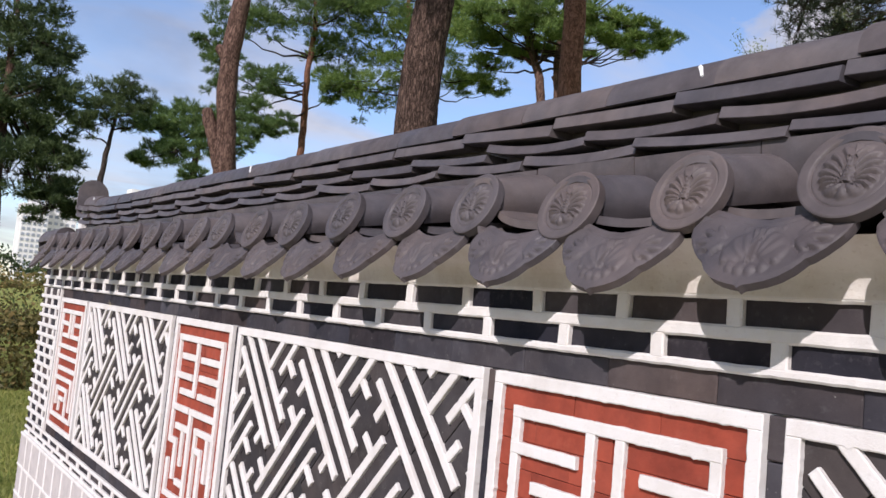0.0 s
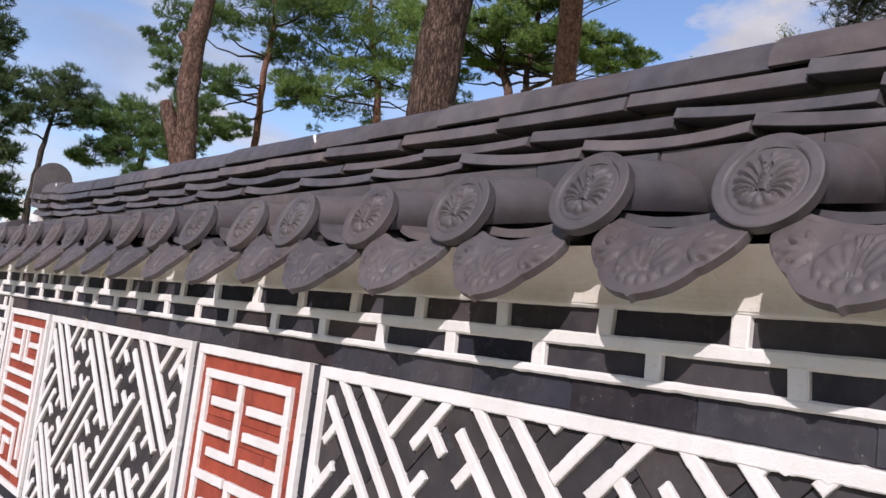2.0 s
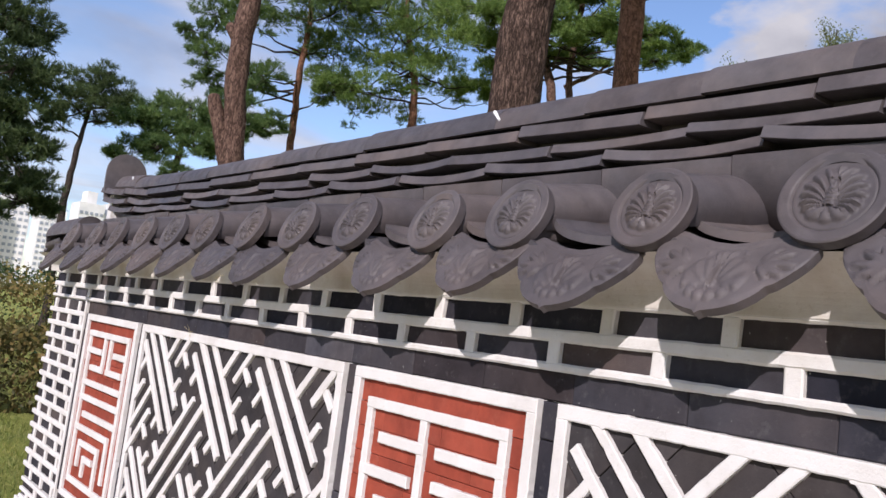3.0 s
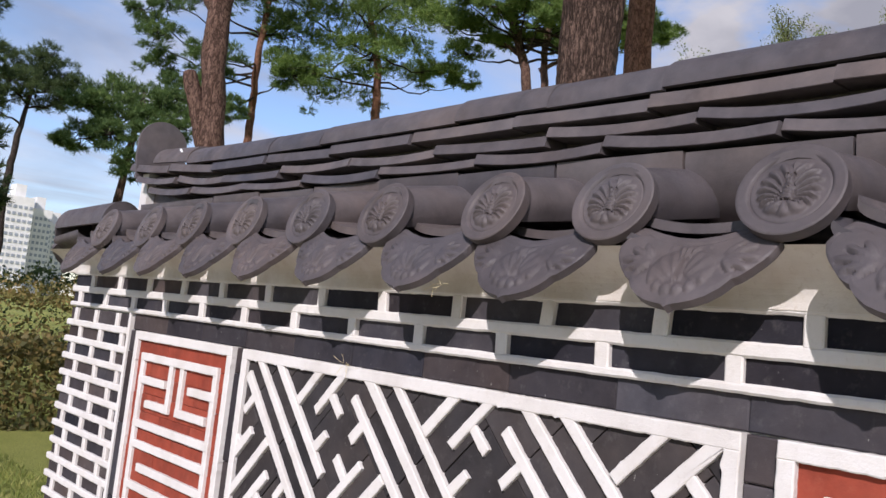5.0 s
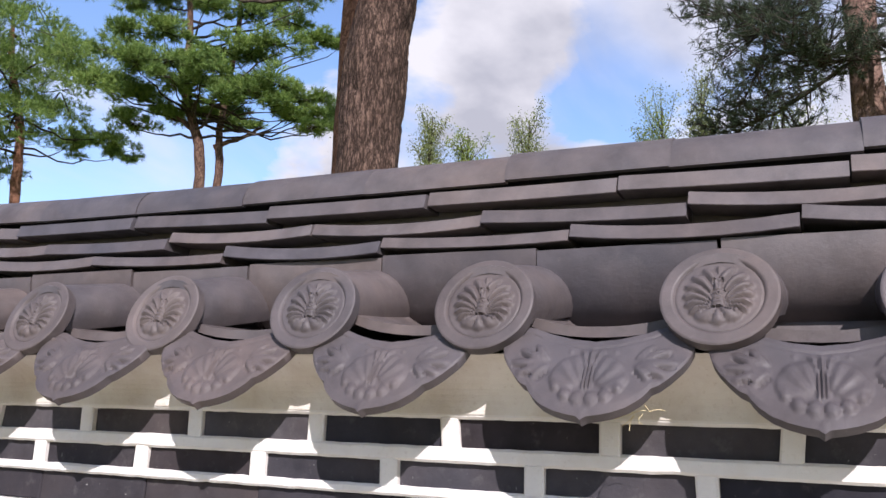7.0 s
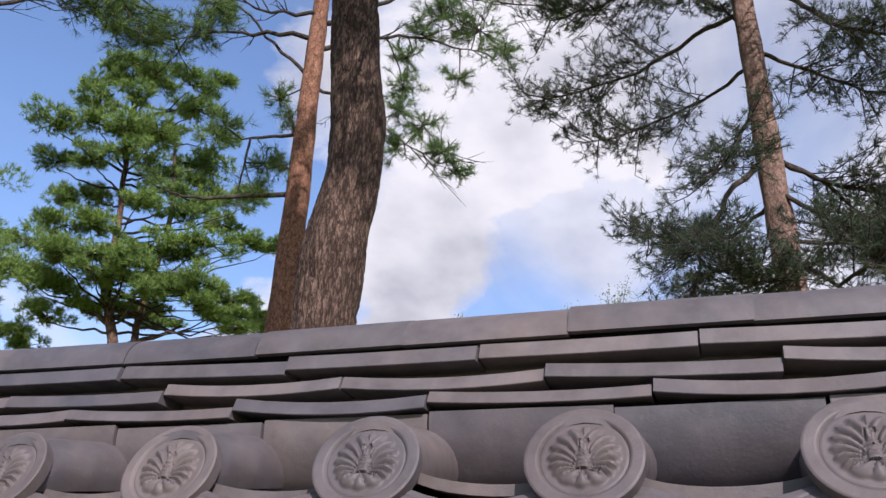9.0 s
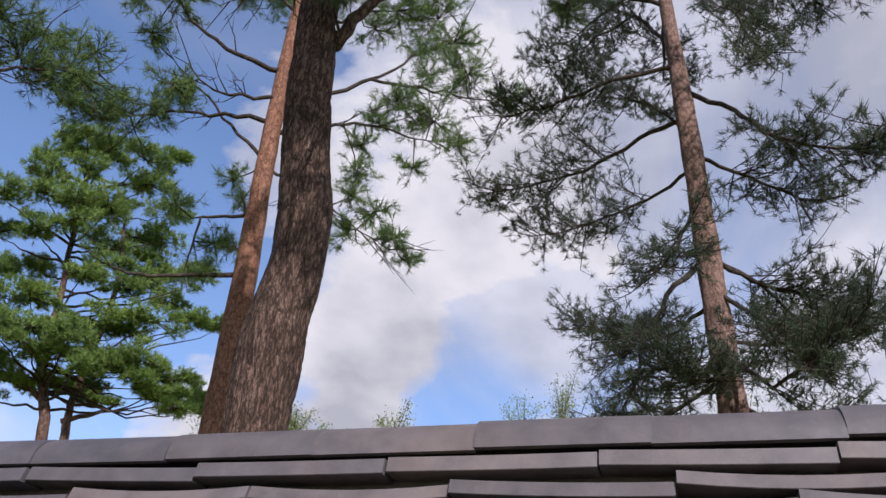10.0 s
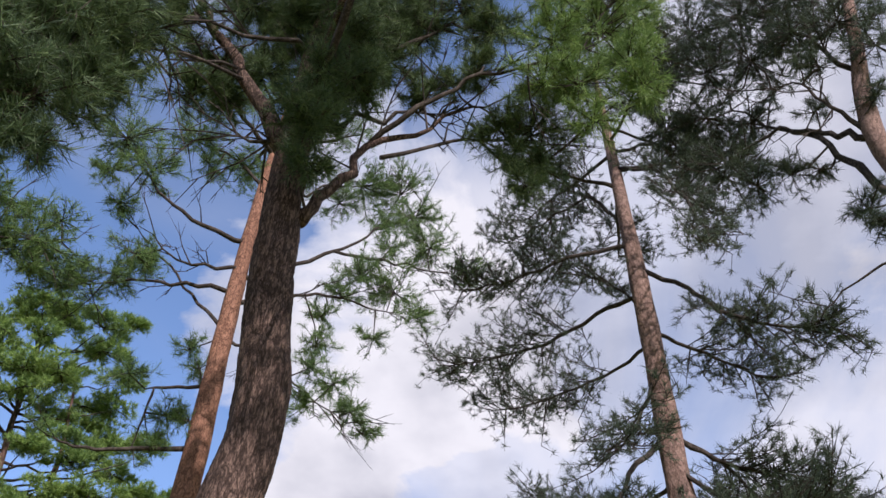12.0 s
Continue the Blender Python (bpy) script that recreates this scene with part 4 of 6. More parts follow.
def needles(tips, dirs, count, length, width, rng, spread=0.60):
    """Loose needle triangles: a brush of them at every tip."""
    n = len(tips)
    tips = np.repeat(np.asarray(tips), count, axis=0)
    dirs = np.repeat(np.asarray(dirs), count, axis=0)
    d = dirs * 0.75 + rng.normal(0, spread, (n * count, 3))
    d /= np.linalg.norm(d, axis=1, keepdims=True) + 1e-9
    ln = length * rng.uniform(0.65, 1.2, (n * count, 1))
    root = tips - dirs * rng.uniform(0, 1.0, (n * count, 1)) * length * 0.9
    side = np.cross(d, rng.normal(0, 1, (n * count, 3)))
    side /= np.linalg.norm(side, axis=1, keepdims=True) + 1e-9
    v = np.empty((n * count, 3, 3))
    v[:, 0] = root + side * width / 2
    v[:, 1] = root - side * width / 2
    v[:, 2] = root + d * ln
    return v.reshape(-1, 3)


def along(pts, t):
    pts = [Vector(p) for p in pts]
    seg = [(b - a).length for a, b in zip(pts, pts[1:])]
    s = t * sum(seg)
    for (a, b), l in zip(zip(pts, pts[1:]), seg):
        if s <= l or (a, b) == (pts[-2], pts[-1]):
            return a.lerp(b, min(1, s / l)), (b - a).normalized()
        s -= l
    return pts[-1], (pts[-1] - pts[-2]).normalized()


def bent(pts, rnd, amount, steps=4):
    """A crooked line through the given places."""
    out = []
    for a, b in zip(pts, pts[1:]):
        a, b = Vector(a), Vector(b)
        l = (b - a).length
        for k in range(steps):
            t = k / steps
            j = Vector((rnd.uniform(-1, 1), rnd.uniform(-1, 1), rnd.uniform(-1, 1))) * amount * l * (0 if k == 0 else 1)
            out.append(a.lerp(b, t) + j)
    out.append(Vector(pts[-1]))
    return out


def foliage_on(limb, rnd, tips, dirs, wood, bare, twigs, reach, subs, tufts, pad):
    """Branchlets along the outer part of a limb, each with side shoots that end in needle brushes."""
    for k in range(twigs):
        t = bare + (1 - bare) * ((k + rnd.random()) / twigs)
        p, d = along(limb, min(t, 1))
        side = d.cross(Vector((0, 0, 1)))
        if side.length < 0.1:
            side = Vector((1, 0, 0))
        side.normalize()
        s = 1 if rnd.random() < 0.5 else -1
        w = (side * s * rnd.uniform(0.35, 1.0) + d * rnd.uniform(0.1, 0.9) + Vector((0, 0, rnd.uniform(-0.45, 0.55) * pad))).normalized()
        l = reach * rnd.uniform(0.45, 1.0) * (1.15 - 0.45 * t)
        mid = p + w * l * 0.5 + Vector((0, 0, rnd.uniform(-0.08, 0.03) * l))
        end = p + w * l + Vector((0, 0, rnd.uniform(-0.05, 0.16) * l))
        wood.tube([p, mid, end], [0.010 * reach, 0.007 * reach, 0.004 * reach], 4, cap=False)
        for q in range(subs):
            f = 0.15 + 0.85 * (q + rnd.random()) / subs
            c = p.lerp(mid, f * 2) if f < 0.5 else mid.lerp(end, f * 2 - 1)
            dd = (w * 0.35 + Vector((rnd.uniform(-1, 1), rnd.uniform(-1, 1), rnd.uniform(-0.35, 0.95)))).normalized()
            sl = reach * rnd.uniform(0.10, 0.30)
            e = c + dd * sl
            wood.tube([c, e], [0.005 * reach, 0.003 * reach], 3, cap=False)
            for h in range(tufts):
                off = Vector((rnd.uniform(-1, 1), rnd.uniform(-1, 1), rnd.uniform(-0.5, 0.8))) * reach * (0.0 if h == 0 else 0.09)
                tips.append(tuple(e + off))
                dirs.append(tuple((dd + Vector((rnd.uniform(-0.6, 0.6), rnd.uniform(-0.6, 0.6), rnd.uniform(0.0, 0.7)))).normalized()))


def clump_on(limb, rnd, tips, dirs, places, radius, tufts):
    """Flattened cushions of tufts on a limb, fuller above than below."""
    for t in places:
        c, d = along(limb, t)
        c = c + Vector((rnd.uniform(-0.3, 0.3), rnd.uniform(-0.3, 0.3), rnd.uniform(-0.1, 0.2))) * radius
        r = radius * rnd.uniform(0.6, 1.15)
        for _ in range(int(tufts * (r / radius) ** 2)):
            u = Vector((rnd.gauss(0, 1), rnd.gauss(0, 1), rnd.gauss(0.25, 0.8))).normalized()
            k = rnd.uniform(0.55, 1.0) * (1 + 0.25 * math.sin(u.x * 6 + c.x * 5) * math.sin(u.y * 6 + c.y * 3))
            tips.append((c.x + u.x * r * k, c.y + u.y * r * k, c.z + u.z * r * k * 0.5))
            dirs.append(tuple((u + Vector((0, 0, 0.5))).normalized()))


def crown_mesh(tips, dirs, count, length, width, rng, mat):
    v = needles(tips, dirs, count, length, width, rng)
    return arrays_mesh("crown", v, np.arange(len(v)).reshape(-1, 3), mat)


def cushion_on(place, limbs, rnd, tips, dirs, wood, dense):
    """A cushion of shoots about one place, hung by a twig from the nearest limb."""
    c, r = Vector(place[:3]), 1.45 * place[3]
    root = min((p for limb in limbs for p in limb), key=lambda p: (p - c).length)
    mid = root.lerp(c, 0.55) + Vector((rnd.uniform(-0.08, 0.08), rnd.uniform(-0.08, 0.08), rnd.uniform(-0.10, 0.04)))
    wood.tube([root, mid, c], [0.014, 0.010, 0.006], 5, cap=False)
    boughs = [Vector((rnd.gauss(0, 1), rnd.gauss(0, 1), rnd.gauss(0.1, 0.6))).normalized() * r * rnd.uniform(0.5, 0.95) for _ in range(int(9 + 34 * r))]
    for v in boughs:
        wood.tube([c, c + v * 0.5, c + v], [0.007, 0.005, 0.003], 3, cap=False)
    for _ in range(int(6 + dense * r * r)):
        v = rnd.choice(boughs) * rnd.uniform(0.25, 1.1)
        d = (v.normalized() * 0.7 + Vector((rnd.gauss(0, 0.6), rnd.gauss(0, 0.6), rnd.gauss(0.25, 0.5)))).normalized()
        tip = c + v + d * rnd.uniform(0.05, 0.40) * r
        wood.tube([c + v, tip], [0.004, 0.002], 3, cap=False)
        tips.append(tuple(tip))
        dirs.append(tuple(d))


def pine(base, trunk, radii, limbs, label, bark_mat, needle_mat, seed, twigs=10, reach=0.8, subs=5, tufts=3, count=16, length=0.10, width=0.0035, sides=14, wobble=0.16, pad=1.0, clump=None, rings=6, furrows=0.0, cushions=()):
    """A pine: trunk places from the ground up, limbs as lists of places, each with (thickness, bare share, density)."""
    rnd, rng = random.Random(seed), np.random.default_rng(seed)
    tree = thing("pine_tree", base, label, "tree", "pine trees")
    b = Build()
    line, rad = [], []
    pts = [Vector(p) for p in trunk]
    for i in range(len(pts) - 1):
        for k in range(rings):
            t = k / rings
            line.append(pts[i].lerp(pts[i + 1], t))
            rad.append(radii[i] + (radii[i + 1] - radii[i]) * t)
    line.append(pts[-1])
    rad.append(radii[-1])
    for _ in range(rings * 5):
        line = [line[0]] + [(a + c) * 0.25 + m * 0.5 for a, m, c in zip(line, line[1:], line[2:])] + [line[-1]]
    b.tube(line, rad, sides, wobble, furrows=furrows)
    part("trunk", b.mesh("trunk", bark_mat, True), tree)
    tips, dirs, twig, lines = [], [], Build(), []
    for pts_, thick, bare, dense in limbs:
        limb = bent(pts_, rnd, 0.035 if dense > 0 else 0.055)
        lines.append(limb)
        n = len(limb)
        w = Build()
        w.tube(limb, [thick * (1 - (0.75 if dense > 0 else 0.88) * i / (n - 1)) for i in range(n)], 7, 0.1)
        for _ in range(0 if dense > 0 else 9):
            p, d = along(limb, rnd.uniform(0.25, 1.0))
            v = (d + Vector((rnd.gauss(0, 0.8), rnd.gauss(0, 0.8), rnd.gauss(0, 0.7)))).normalized() * rnd.uniform(0.25, 0.8)
            knee = p + v * 0.5 + Vector((rnd.uniform(-1, 1), rnd.uniform(-1, 1), rnd.uniform(-1, 1))) * 0.07
            twig.tube([p, knee, p + v], [0.011, 0.008, 0.003], 4, cap=False)
            for _ in range(3):
                q = knee.lerp(p + v, rnd.random())
                twig.tube([q, q + (v * 0.5 + Vector((rnd.gauss(0, 0.12), rnd.gauss(0, 0.12), rnd.gauss(0, 0.12)))) * 0.8], [0.006, 0.002], 3, cap=False)
        part("limb", w.mesh("limb", BARK_TWIG if thick < 0.05 else bark_mat, True), tree)
        if dense > 0:
            foliage_on(limb, rnd, tips, dirs, twig, bare, max(2, int(twigs * dense)), reach, subs, tufts, pad)
            if clump:
                clump_on(limb, rnd, tips, dirs, [0.5, 0.75, 1.0] if dense > 0.7 else [0.7, 1.0], *clump)
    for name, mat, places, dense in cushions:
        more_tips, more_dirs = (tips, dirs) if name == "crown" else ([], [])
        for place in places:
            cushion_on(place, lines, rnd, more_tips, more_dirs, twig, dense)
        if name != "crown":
            tagged(part(name, crown_mesh(more_tips, more_dirs, count, length, width, rng, mat), tree, label="bough of yellow-green needles brightened to show it sunlit"), kind="stuff")
    if twig.v:
        tagged(part("twig_work", mesh_of("twig_work", twig.v, twig.f, BARK_TWIG), tree), kind="stuff")
    if tips:
        tagged(part("crown", crown_mesh(tips, dirs, count, length, width, rng, needle_mat), tree), kind="stuff")
    return tree


def whorls(x, y, z0, z1, spread, n, rnd, thick=0.05, up=0.15):
    """Limbs all round a trunk between two heights, longest a third of the way up."""
    res = []
    for k in range(n):
        f = (k + rnd.random() * 0.6) / n
        z = z0 + (z1 - z0) * f
        a = k * 2.4 + rnd.uniform(-0.5, 0.5)
        shape = (0.55 + 1.1 * f if f < 0.35 else 1.0 - 0.85 * ((f - 0.35) / 0.65) ** 1.4)
        l = spread * max(0.18, shape) * rnd.uniform(0.7, 1.1)
        d = Vector((math.cos(a), math.sin(a), 0))
        p0 = Vector((x, y, z))
        p1 = p0 + d * l * 0.55 + Vector((0, 0, l * up * 0.5))
        p2 = p0 + d * l + Vector((0, 0, l * up * (0.6 + rnd.random())))
        res.append(([p0, p1, p2], thick * (1.1 - 0.6 * f), 0.30, l / spread + 0.25))
    return res


def rows_of(at, across, rnd, rows):
    """Cushion places in rows across a crown, nearer and farther by turns."""
    res = []
    for z, s0, s1, n, r in rows:
        for k in range(n):
            s = s0 + (s1 - s0) * (k + rnd.uniform(-0.2, 0.2)) / max(1, n - 1)
            deep = rnd.choice((-1.0, -0.8, -0.5, 0.1, 0.6)) * math.sqrt(max(0.05, 1 - (s / 3.1) ** 2)) * 1.2
            res.append((at[0] + across[0] * s - across[1] * deep, at[1] + across[1] * s + across[0] * deep, z + 0.10 * (s - 0.3) + 0.12 * deep + rnd.uniform(-0.16, 0.16), r * rnd.uniform(0.85, 1.15)))
    return res


def puffy_pine(trunk, radii, clumps, label, bark_mat, needle_mat, seed, second=None, airy=1.0, layers=1, plump=0.0, dark_boughs=(), wide=0.0125):
    """A pine seen from afar: crooked boughs that end in cushions of needles, each (x, y, z, radius)."""
    rnd, rng = random.Random(seed), np.random.default_rng(seed)
    tree = thing("pine_tree", (trunk[0][0], trunk[0][1], 0), label, "tree", "pine trees")
    for name, line, rad in (("trunk", trunk, radii), ("second_stem", second, [r * 0.8 for r in radii[1:]])):
        if line:
            b = Build()
            pts = bent(line, rnd, 0.012, 6)
            n = len(pts) - 1
            steps = [min(i * (len(rad) - 1) / n, len(rad) - 1.001) for i in range(n + 1)]
            b.tube(pts, [rad[int(q)] + (rad[int(q) + 1] - rad[int(q)]) * (q - int(q)) for q in steps], 10, 0.2)
            part(name, b.mesh(name, bark_mat, True), tree)
    for line in dark_boughs:
        b = Build()
        pts = bent(line, rnd, 0.05)
        b.tube(pts, [0.06 * (1 - 0.6 * i / len(pts)) for i in range(len(pts))], 8, 0.15)
        part("limb", b.mesh("limb", bark_mat, True), tree)
    tips, dirs, twig = [], [], Build()
    swell = 1.22 if plump == 0 else 1.28
    clumps = [(x, y, z, swell * r) for x, y, z, r in clumps]
    reach = max(math.hypot(x - trunk[-1][0], y - trunk[-1][1]) for x, y, z, r in clumps) + 0.5
    # clumps are spread in depth along the view from the middle of the camera's walk
    sight_line = Vector((trunk[0][0] + 1.1, trunk[0][1] - 4.5, 0)).normalized()
    for index, (x, y, z, r) in enumerate(clumps * layers):
        c = Vector((x, y, z))
        side = math.hypot(x - trunk[-1][0], y - trunk[-1][1])
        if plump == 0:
            c += sight_line * (rnd.uniform(-0.4, 0.4) if layers == 1 else rnd.choice((-0.6, -0.45, 0.1, 0.3))) * math.sqrt(max(0.1, reach ** 2 - side ** 2))
        foot_z = max(trunk[1][2] + rnd.uniform(1.2, 2.8), min(trunk[-1][2] - 0.3, z - 0.30 * side - 0.2))
        t = 0
        while t < len(trunk) - 2 and trunk[t + 1][2] < foot_z:
            t += 1
        k = (foot_z - trunk[t][2]) / (trunk[t + 1][2] - trunk[t][2])
        foot = Vector(trunk[t]).lerp(Vector(trunk[t + 1]), max(0, min(1, k)))
        if index < len(clumps):
            limb = bent([foot, foot.lerp(c, 0.55) + Vector((0, 0, -0.12 * side)), c + Vector((0, 0, -0.2 * r))], rnd, 0.05)
            w = Build()
            w.tube(limb, [(0.024 + 0.016 * r) * (1 - 0.8 * i / (len(limb) - 1)) for i in range(len(limb))], 6, 0.1)
            part("limb", w.mesh("limb", BARK_TWIG, True), tree)
        for _ in range(int(13 * airy + 3)):
            u = Vector((rnd.gauss(0, 1), rnd.gauss(0, 1), rnd.gauss(0, 0.8))).normalized() * rnd.uniform(0.45, 1.1) * r
            u = u.lerp(Vector((u.x, u.y, abs(u.z) * 0.6)), plump) * (1 - 0.22 * plump)
            pc = c + Vector((u.x, u.y, u.z * 0.85))
            pr = r * rnd.uniform(0.30, 0.56)
            twig.tube([c + u * 0.1, pc + Vector((0, 0, -0.3 * pr))], [0.014, 0.005], 3, cap=False)
            for _ in range(int(14 + 190 * pr * pr)):
                d = Vector((rnd.gauss(0, 1), rnd.gauss(0, 1), rnd.gauss(0.6, 0.7))).normalized()
                q = rnd.uniform(0.65, 1.0) * pr
                tips.append((pc.x + d.x * q, pc.y + d.y * q, pc.z + d.z * q * 0.6))
                dirs.append(tuple((d + u * (0.5 / r) + Vector((0, 0, 0.45))).normalized()))
    tagged(part("twig_work", mesh_of("twig_work", twig.v, twig.f, BARK_TWIG), tree), kind="stuff")
    tagged(part("crown", crown_mesh(tips, dirs, 12, 0.125, wide, rng, needle_mat), tree), kind="stuff")
    return tree


def build_trees():
    # big dark-barked pine just behind the wall
    t1 = [(2.80, 8.28, -0.1), (2.80, 8.28, 2.0), (2.80, 8.285, 3.3), (2.795, 8.29, 3.8), (2.83, 8.215, 4.35), (2.825, 8.235, 4.75), (2.79, 8.31, 5.3), (2.77, 8.36, 5.96), (2.72, 8.40, 7.0), (2.71, 8.40, 8.6), (2.75, 8.40, 10.5)]
    l1 = [([(2.81, 8.24, 6.2), (2.89, 8.10, 6.61), (3.10, 7.92, 7.4), (3.36, 7.45, 7.86), (3.64, 6.76, 8.6)], 0.058, 0.5, 0),
          ([(3.11, 7.90, 7.44), (3.06, 7.39, 7.86), (3.08, 6.94, 8.21), (3.28, 6.17, 8.68), (3.39, 5.56, 8.58)], 0.030, 0.5, 0),
          ([(3.09, 7.78, 7.2), (3.57, 7.29, 7.92), (3.84, 6.80, 8.16), (4.01, 6.50, 7.96)], 0.022, 0.5, 0),
          ([(2.78, 8.30, 7.3), (3.39, 7.81, 8.25), (3.87, 7.37, 8.78)], 0.030, 0.5, 0),
          ([(2.72, 8.40, 8.75), (3.07, 7.77, 8.81), (3.14, 7.24, 9.28), (3.33, 6.69, 10.1)], 0.035, 0.5, 0)]
    l1 += [([(2.71, 8.42, 6.9), (2.60, 8.78, 7.62), (2.42, 9.14, 8.28), (2.23, 9.48, 8.86), (1.97, 9.95, 9.9)], 0.085, 0.5, 0),
           ([(2.47, 8.90, 7.75), (1.76, 9.11, 7.13), (1.21, 9.27, 6.59)], 0.020, 0.5, 0),
           ([(2.70, 8.42, 8.38), (2.08, 8.93, 7.94), (1.32, 9.27, 7.01)], 0.026, 0.5, 0),
           ([(2.44, 8.95, 7.88), (1.99, 9.10, 7.41), (1.56, 9.25, 7.02)], 0.016, 0.5, 0),
           ([(2.70, 8.42, 7.05), (2.58, 8.66, 6.97), (2.47, 8.85, 6.95)], 0.026, 0.5, 0),
           ([(2.22, 9.42, 8.6), (1.49, 9.18, 7.19), (1.00, 9.02, 5.92), (0.85, 8.88, 5.12)], 0.028, 0.5, 0),
           ([(2.20, 9.49, 8.86), (1.43, 9.49, 7.52), (1.01, 9.42, 6.52), (0.79, 9.41, 5.76)], 0.028, 0.5, 0)]
    # boughs above the view, added to cast shade on the upper trunk
    l1 += [([(2.72, 8.36, 7.2), (1.7, 7.6, 7.9), (0.8, 7.00, 7.2), (-0.2, 6.40, 6.5)], 0.04, 0.45, 5.5),
           ([(2.72, 8.36, 8.0), (1.5, 7.5, 8.6), (0.7, 6.95, 8.0), (-0.3, 6.30, 7.6)], 0.05, 0.40, 6),
           ([(2.72, 8.36, 8.6), (1.4, 7.5, 9.3), (0.5, 6.90, 8.9), (-0.4, 6.30, 8.6)], 0.05, 0.40, 6)]
    l1 += whorls(2.72, 8.42, 9.5, 11.4, 1.7, 10, random.Random(11), 0.04)
    shade = [(0.82, 9.14, 5.92, 0.33), (1.09, 9.07, 6.34, 0.32), (0.92, 8.96, 5.34, 0.27), (1.09, 8.86, 5.66, 0.21), (0.99, 8.84, 5.03, 0.13), (1.39, 9.15, 7.09, 0.27),
             (0.70, 9.15, 5.33, 0.27), (0.88, 9.04, 5.0, 0.16), (1.25, 8.98, 6.28, 0.18), (1.19, 9.30, 6.17, 0.28), (0.70, 9.30, 6.3, 0.34), (1.00, 9.30, 6.9, 0.34)]
    heart = [(2.53, 8.12, 8.34, 0.31), (2.53, 7.93, 7.58, 0.26), (2.32, 8.10, 6.76, 0.22), (2.43, 8.10, 6.40, 0.15), (3.03, 8.04, 9.36, 0.33), (3.15, 7.84, 8.75, 0.27), (2.58, 9.26, 8.28, 0.27), (2.53, 9.35, 7.75, 0.23),
             (2.87, 8.96, 8.44, 0.28), (2.15, 9.43, 8.39, 0.22), (2.76, 8.33, 9.42, 0.42), (2.77, 8.93, 9.40, 0.30), (2.75, 9.18, 7.87, 0.21), (3.59, 7.66, 8.76, 0.20), (2.33, 8.08, 7.40, 0.21), (3.29, 7.79, 9.94, 0.38)]
    heart += [(2.90, 8.10, 9.0, 0.30), (2.60, 8.00, 7.95, 0.25), (2.45, 8.30, 8.9, 0.30), (2.90, 8.60, 9.0, 0.35), (2.40, 9.00, 8.9, 0.30), (3.10, 7.60, 9.3, 0.28), (2.50, 8.10, 7.1, 0.20)]
    wing = [(3.13, 6.84, 8.94, 0.28), (3.16, 7.01, 8.34, 0.21), (3.85, 6.58, 8.21, 0.33), (3.58, 6.87, 8.01, 0.24), (3.81, 6.65, 7.43, 0.15), (3.09, 7.12, 9.49, 0.36), (3.73, 6.79, 7.69, 0.18), (3.90, 6.50, 7.74, 0.18), (3.36, 7.26, 8.52, 0.18)]
    # yellower needles, brightened so their colour carries the sunlight on this bough
    sunlit = [(3.23, 6.26, 8.82, 0.36), (3.36, 5.82, 9.11, 0.43), (3.35, 5.62, 8.45, 0.30), (3.32, 6.10, 8.16, 0.34), (3.42, 5.51, 8.15, 0.24), (3.37, 6.00, 7.66, 0.20), (3.26, 6.40, 8.16, 0.29), (3.36, 5.61, 9.59, 0.42), (3.20, 6.10, 9.7, 0.42)]
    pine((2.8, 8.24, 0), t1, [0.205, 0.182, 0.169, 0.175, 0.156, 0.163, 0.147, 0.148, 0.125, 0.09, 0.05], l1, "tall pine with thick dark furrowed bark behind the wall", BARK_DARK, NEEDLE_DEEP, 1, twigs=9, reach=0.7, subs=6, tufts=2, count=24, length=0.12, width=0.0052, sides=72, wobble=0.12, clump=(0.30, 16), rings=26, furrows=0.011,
         cushions=[("crown", None, shade, 1500), ("crown", None, heart, 1500), ("crown", None, wing, 1150), ("sunlit_bough", NEEDLE_BRIGHT, sunlit, 800)])
    # slender red pine behind it
    t3 = [(7.27, 11.1, -0.1), (7.22, 11.19, 4.0), (7.22, 11.20, 6.3), (7.20, 11.22, 8.2), (7.15, 11.31, 9.8), (7.17, 11.28, 11.9), (7.22, 11.3, 14.6)]
    l3 = [([(7.17, 11.27, 10.83), (6.53, 11.92, 10.79), (6.14, 12.36, 11.07), (5.64, 12.99, 12.08)], 0.045, 0.5, 0),
          ([(7.18, 11.25, 10.25), (6.56, 11.68, 9.85), (6.03, 12.36, 10.22)], 0.035, 0.5, 0),
          ([(7.18, 11.25, 9.8), (6.81, 11.86, 9.77), (6.58, 12.61, 9.73), (6.31, 13.42, 9.45)], 0.040, 0.5, 0),
          ([(7.14, 11.32, 9.14), (7.04, 11.87, 9.76), (6.84, 12.38, 10.33), (6.65, 12.88, 10.89)], 0.030, 0.8, 0.12),
          ([(7.18, 11.26, 12.1), (6.93, 12.03, 12.91), (6.67, 12.65, 13.34)], 0.035, 0.5, 0),
          ([(7.13, 11.34, 7.2), (6.76, 11.94, 7.02), (6.48, 12.38, 6.92), (6.30, 12.68, 7.0)], 0.035, 0.9, 0.15),
          ([(7.12, 11.35, 8.13), (6.91, 11.88, 8.02), (6.90, 11.89, 7.51), (6.89, 11.91, 7.12)], 0.026, 0.6, 0.2)]
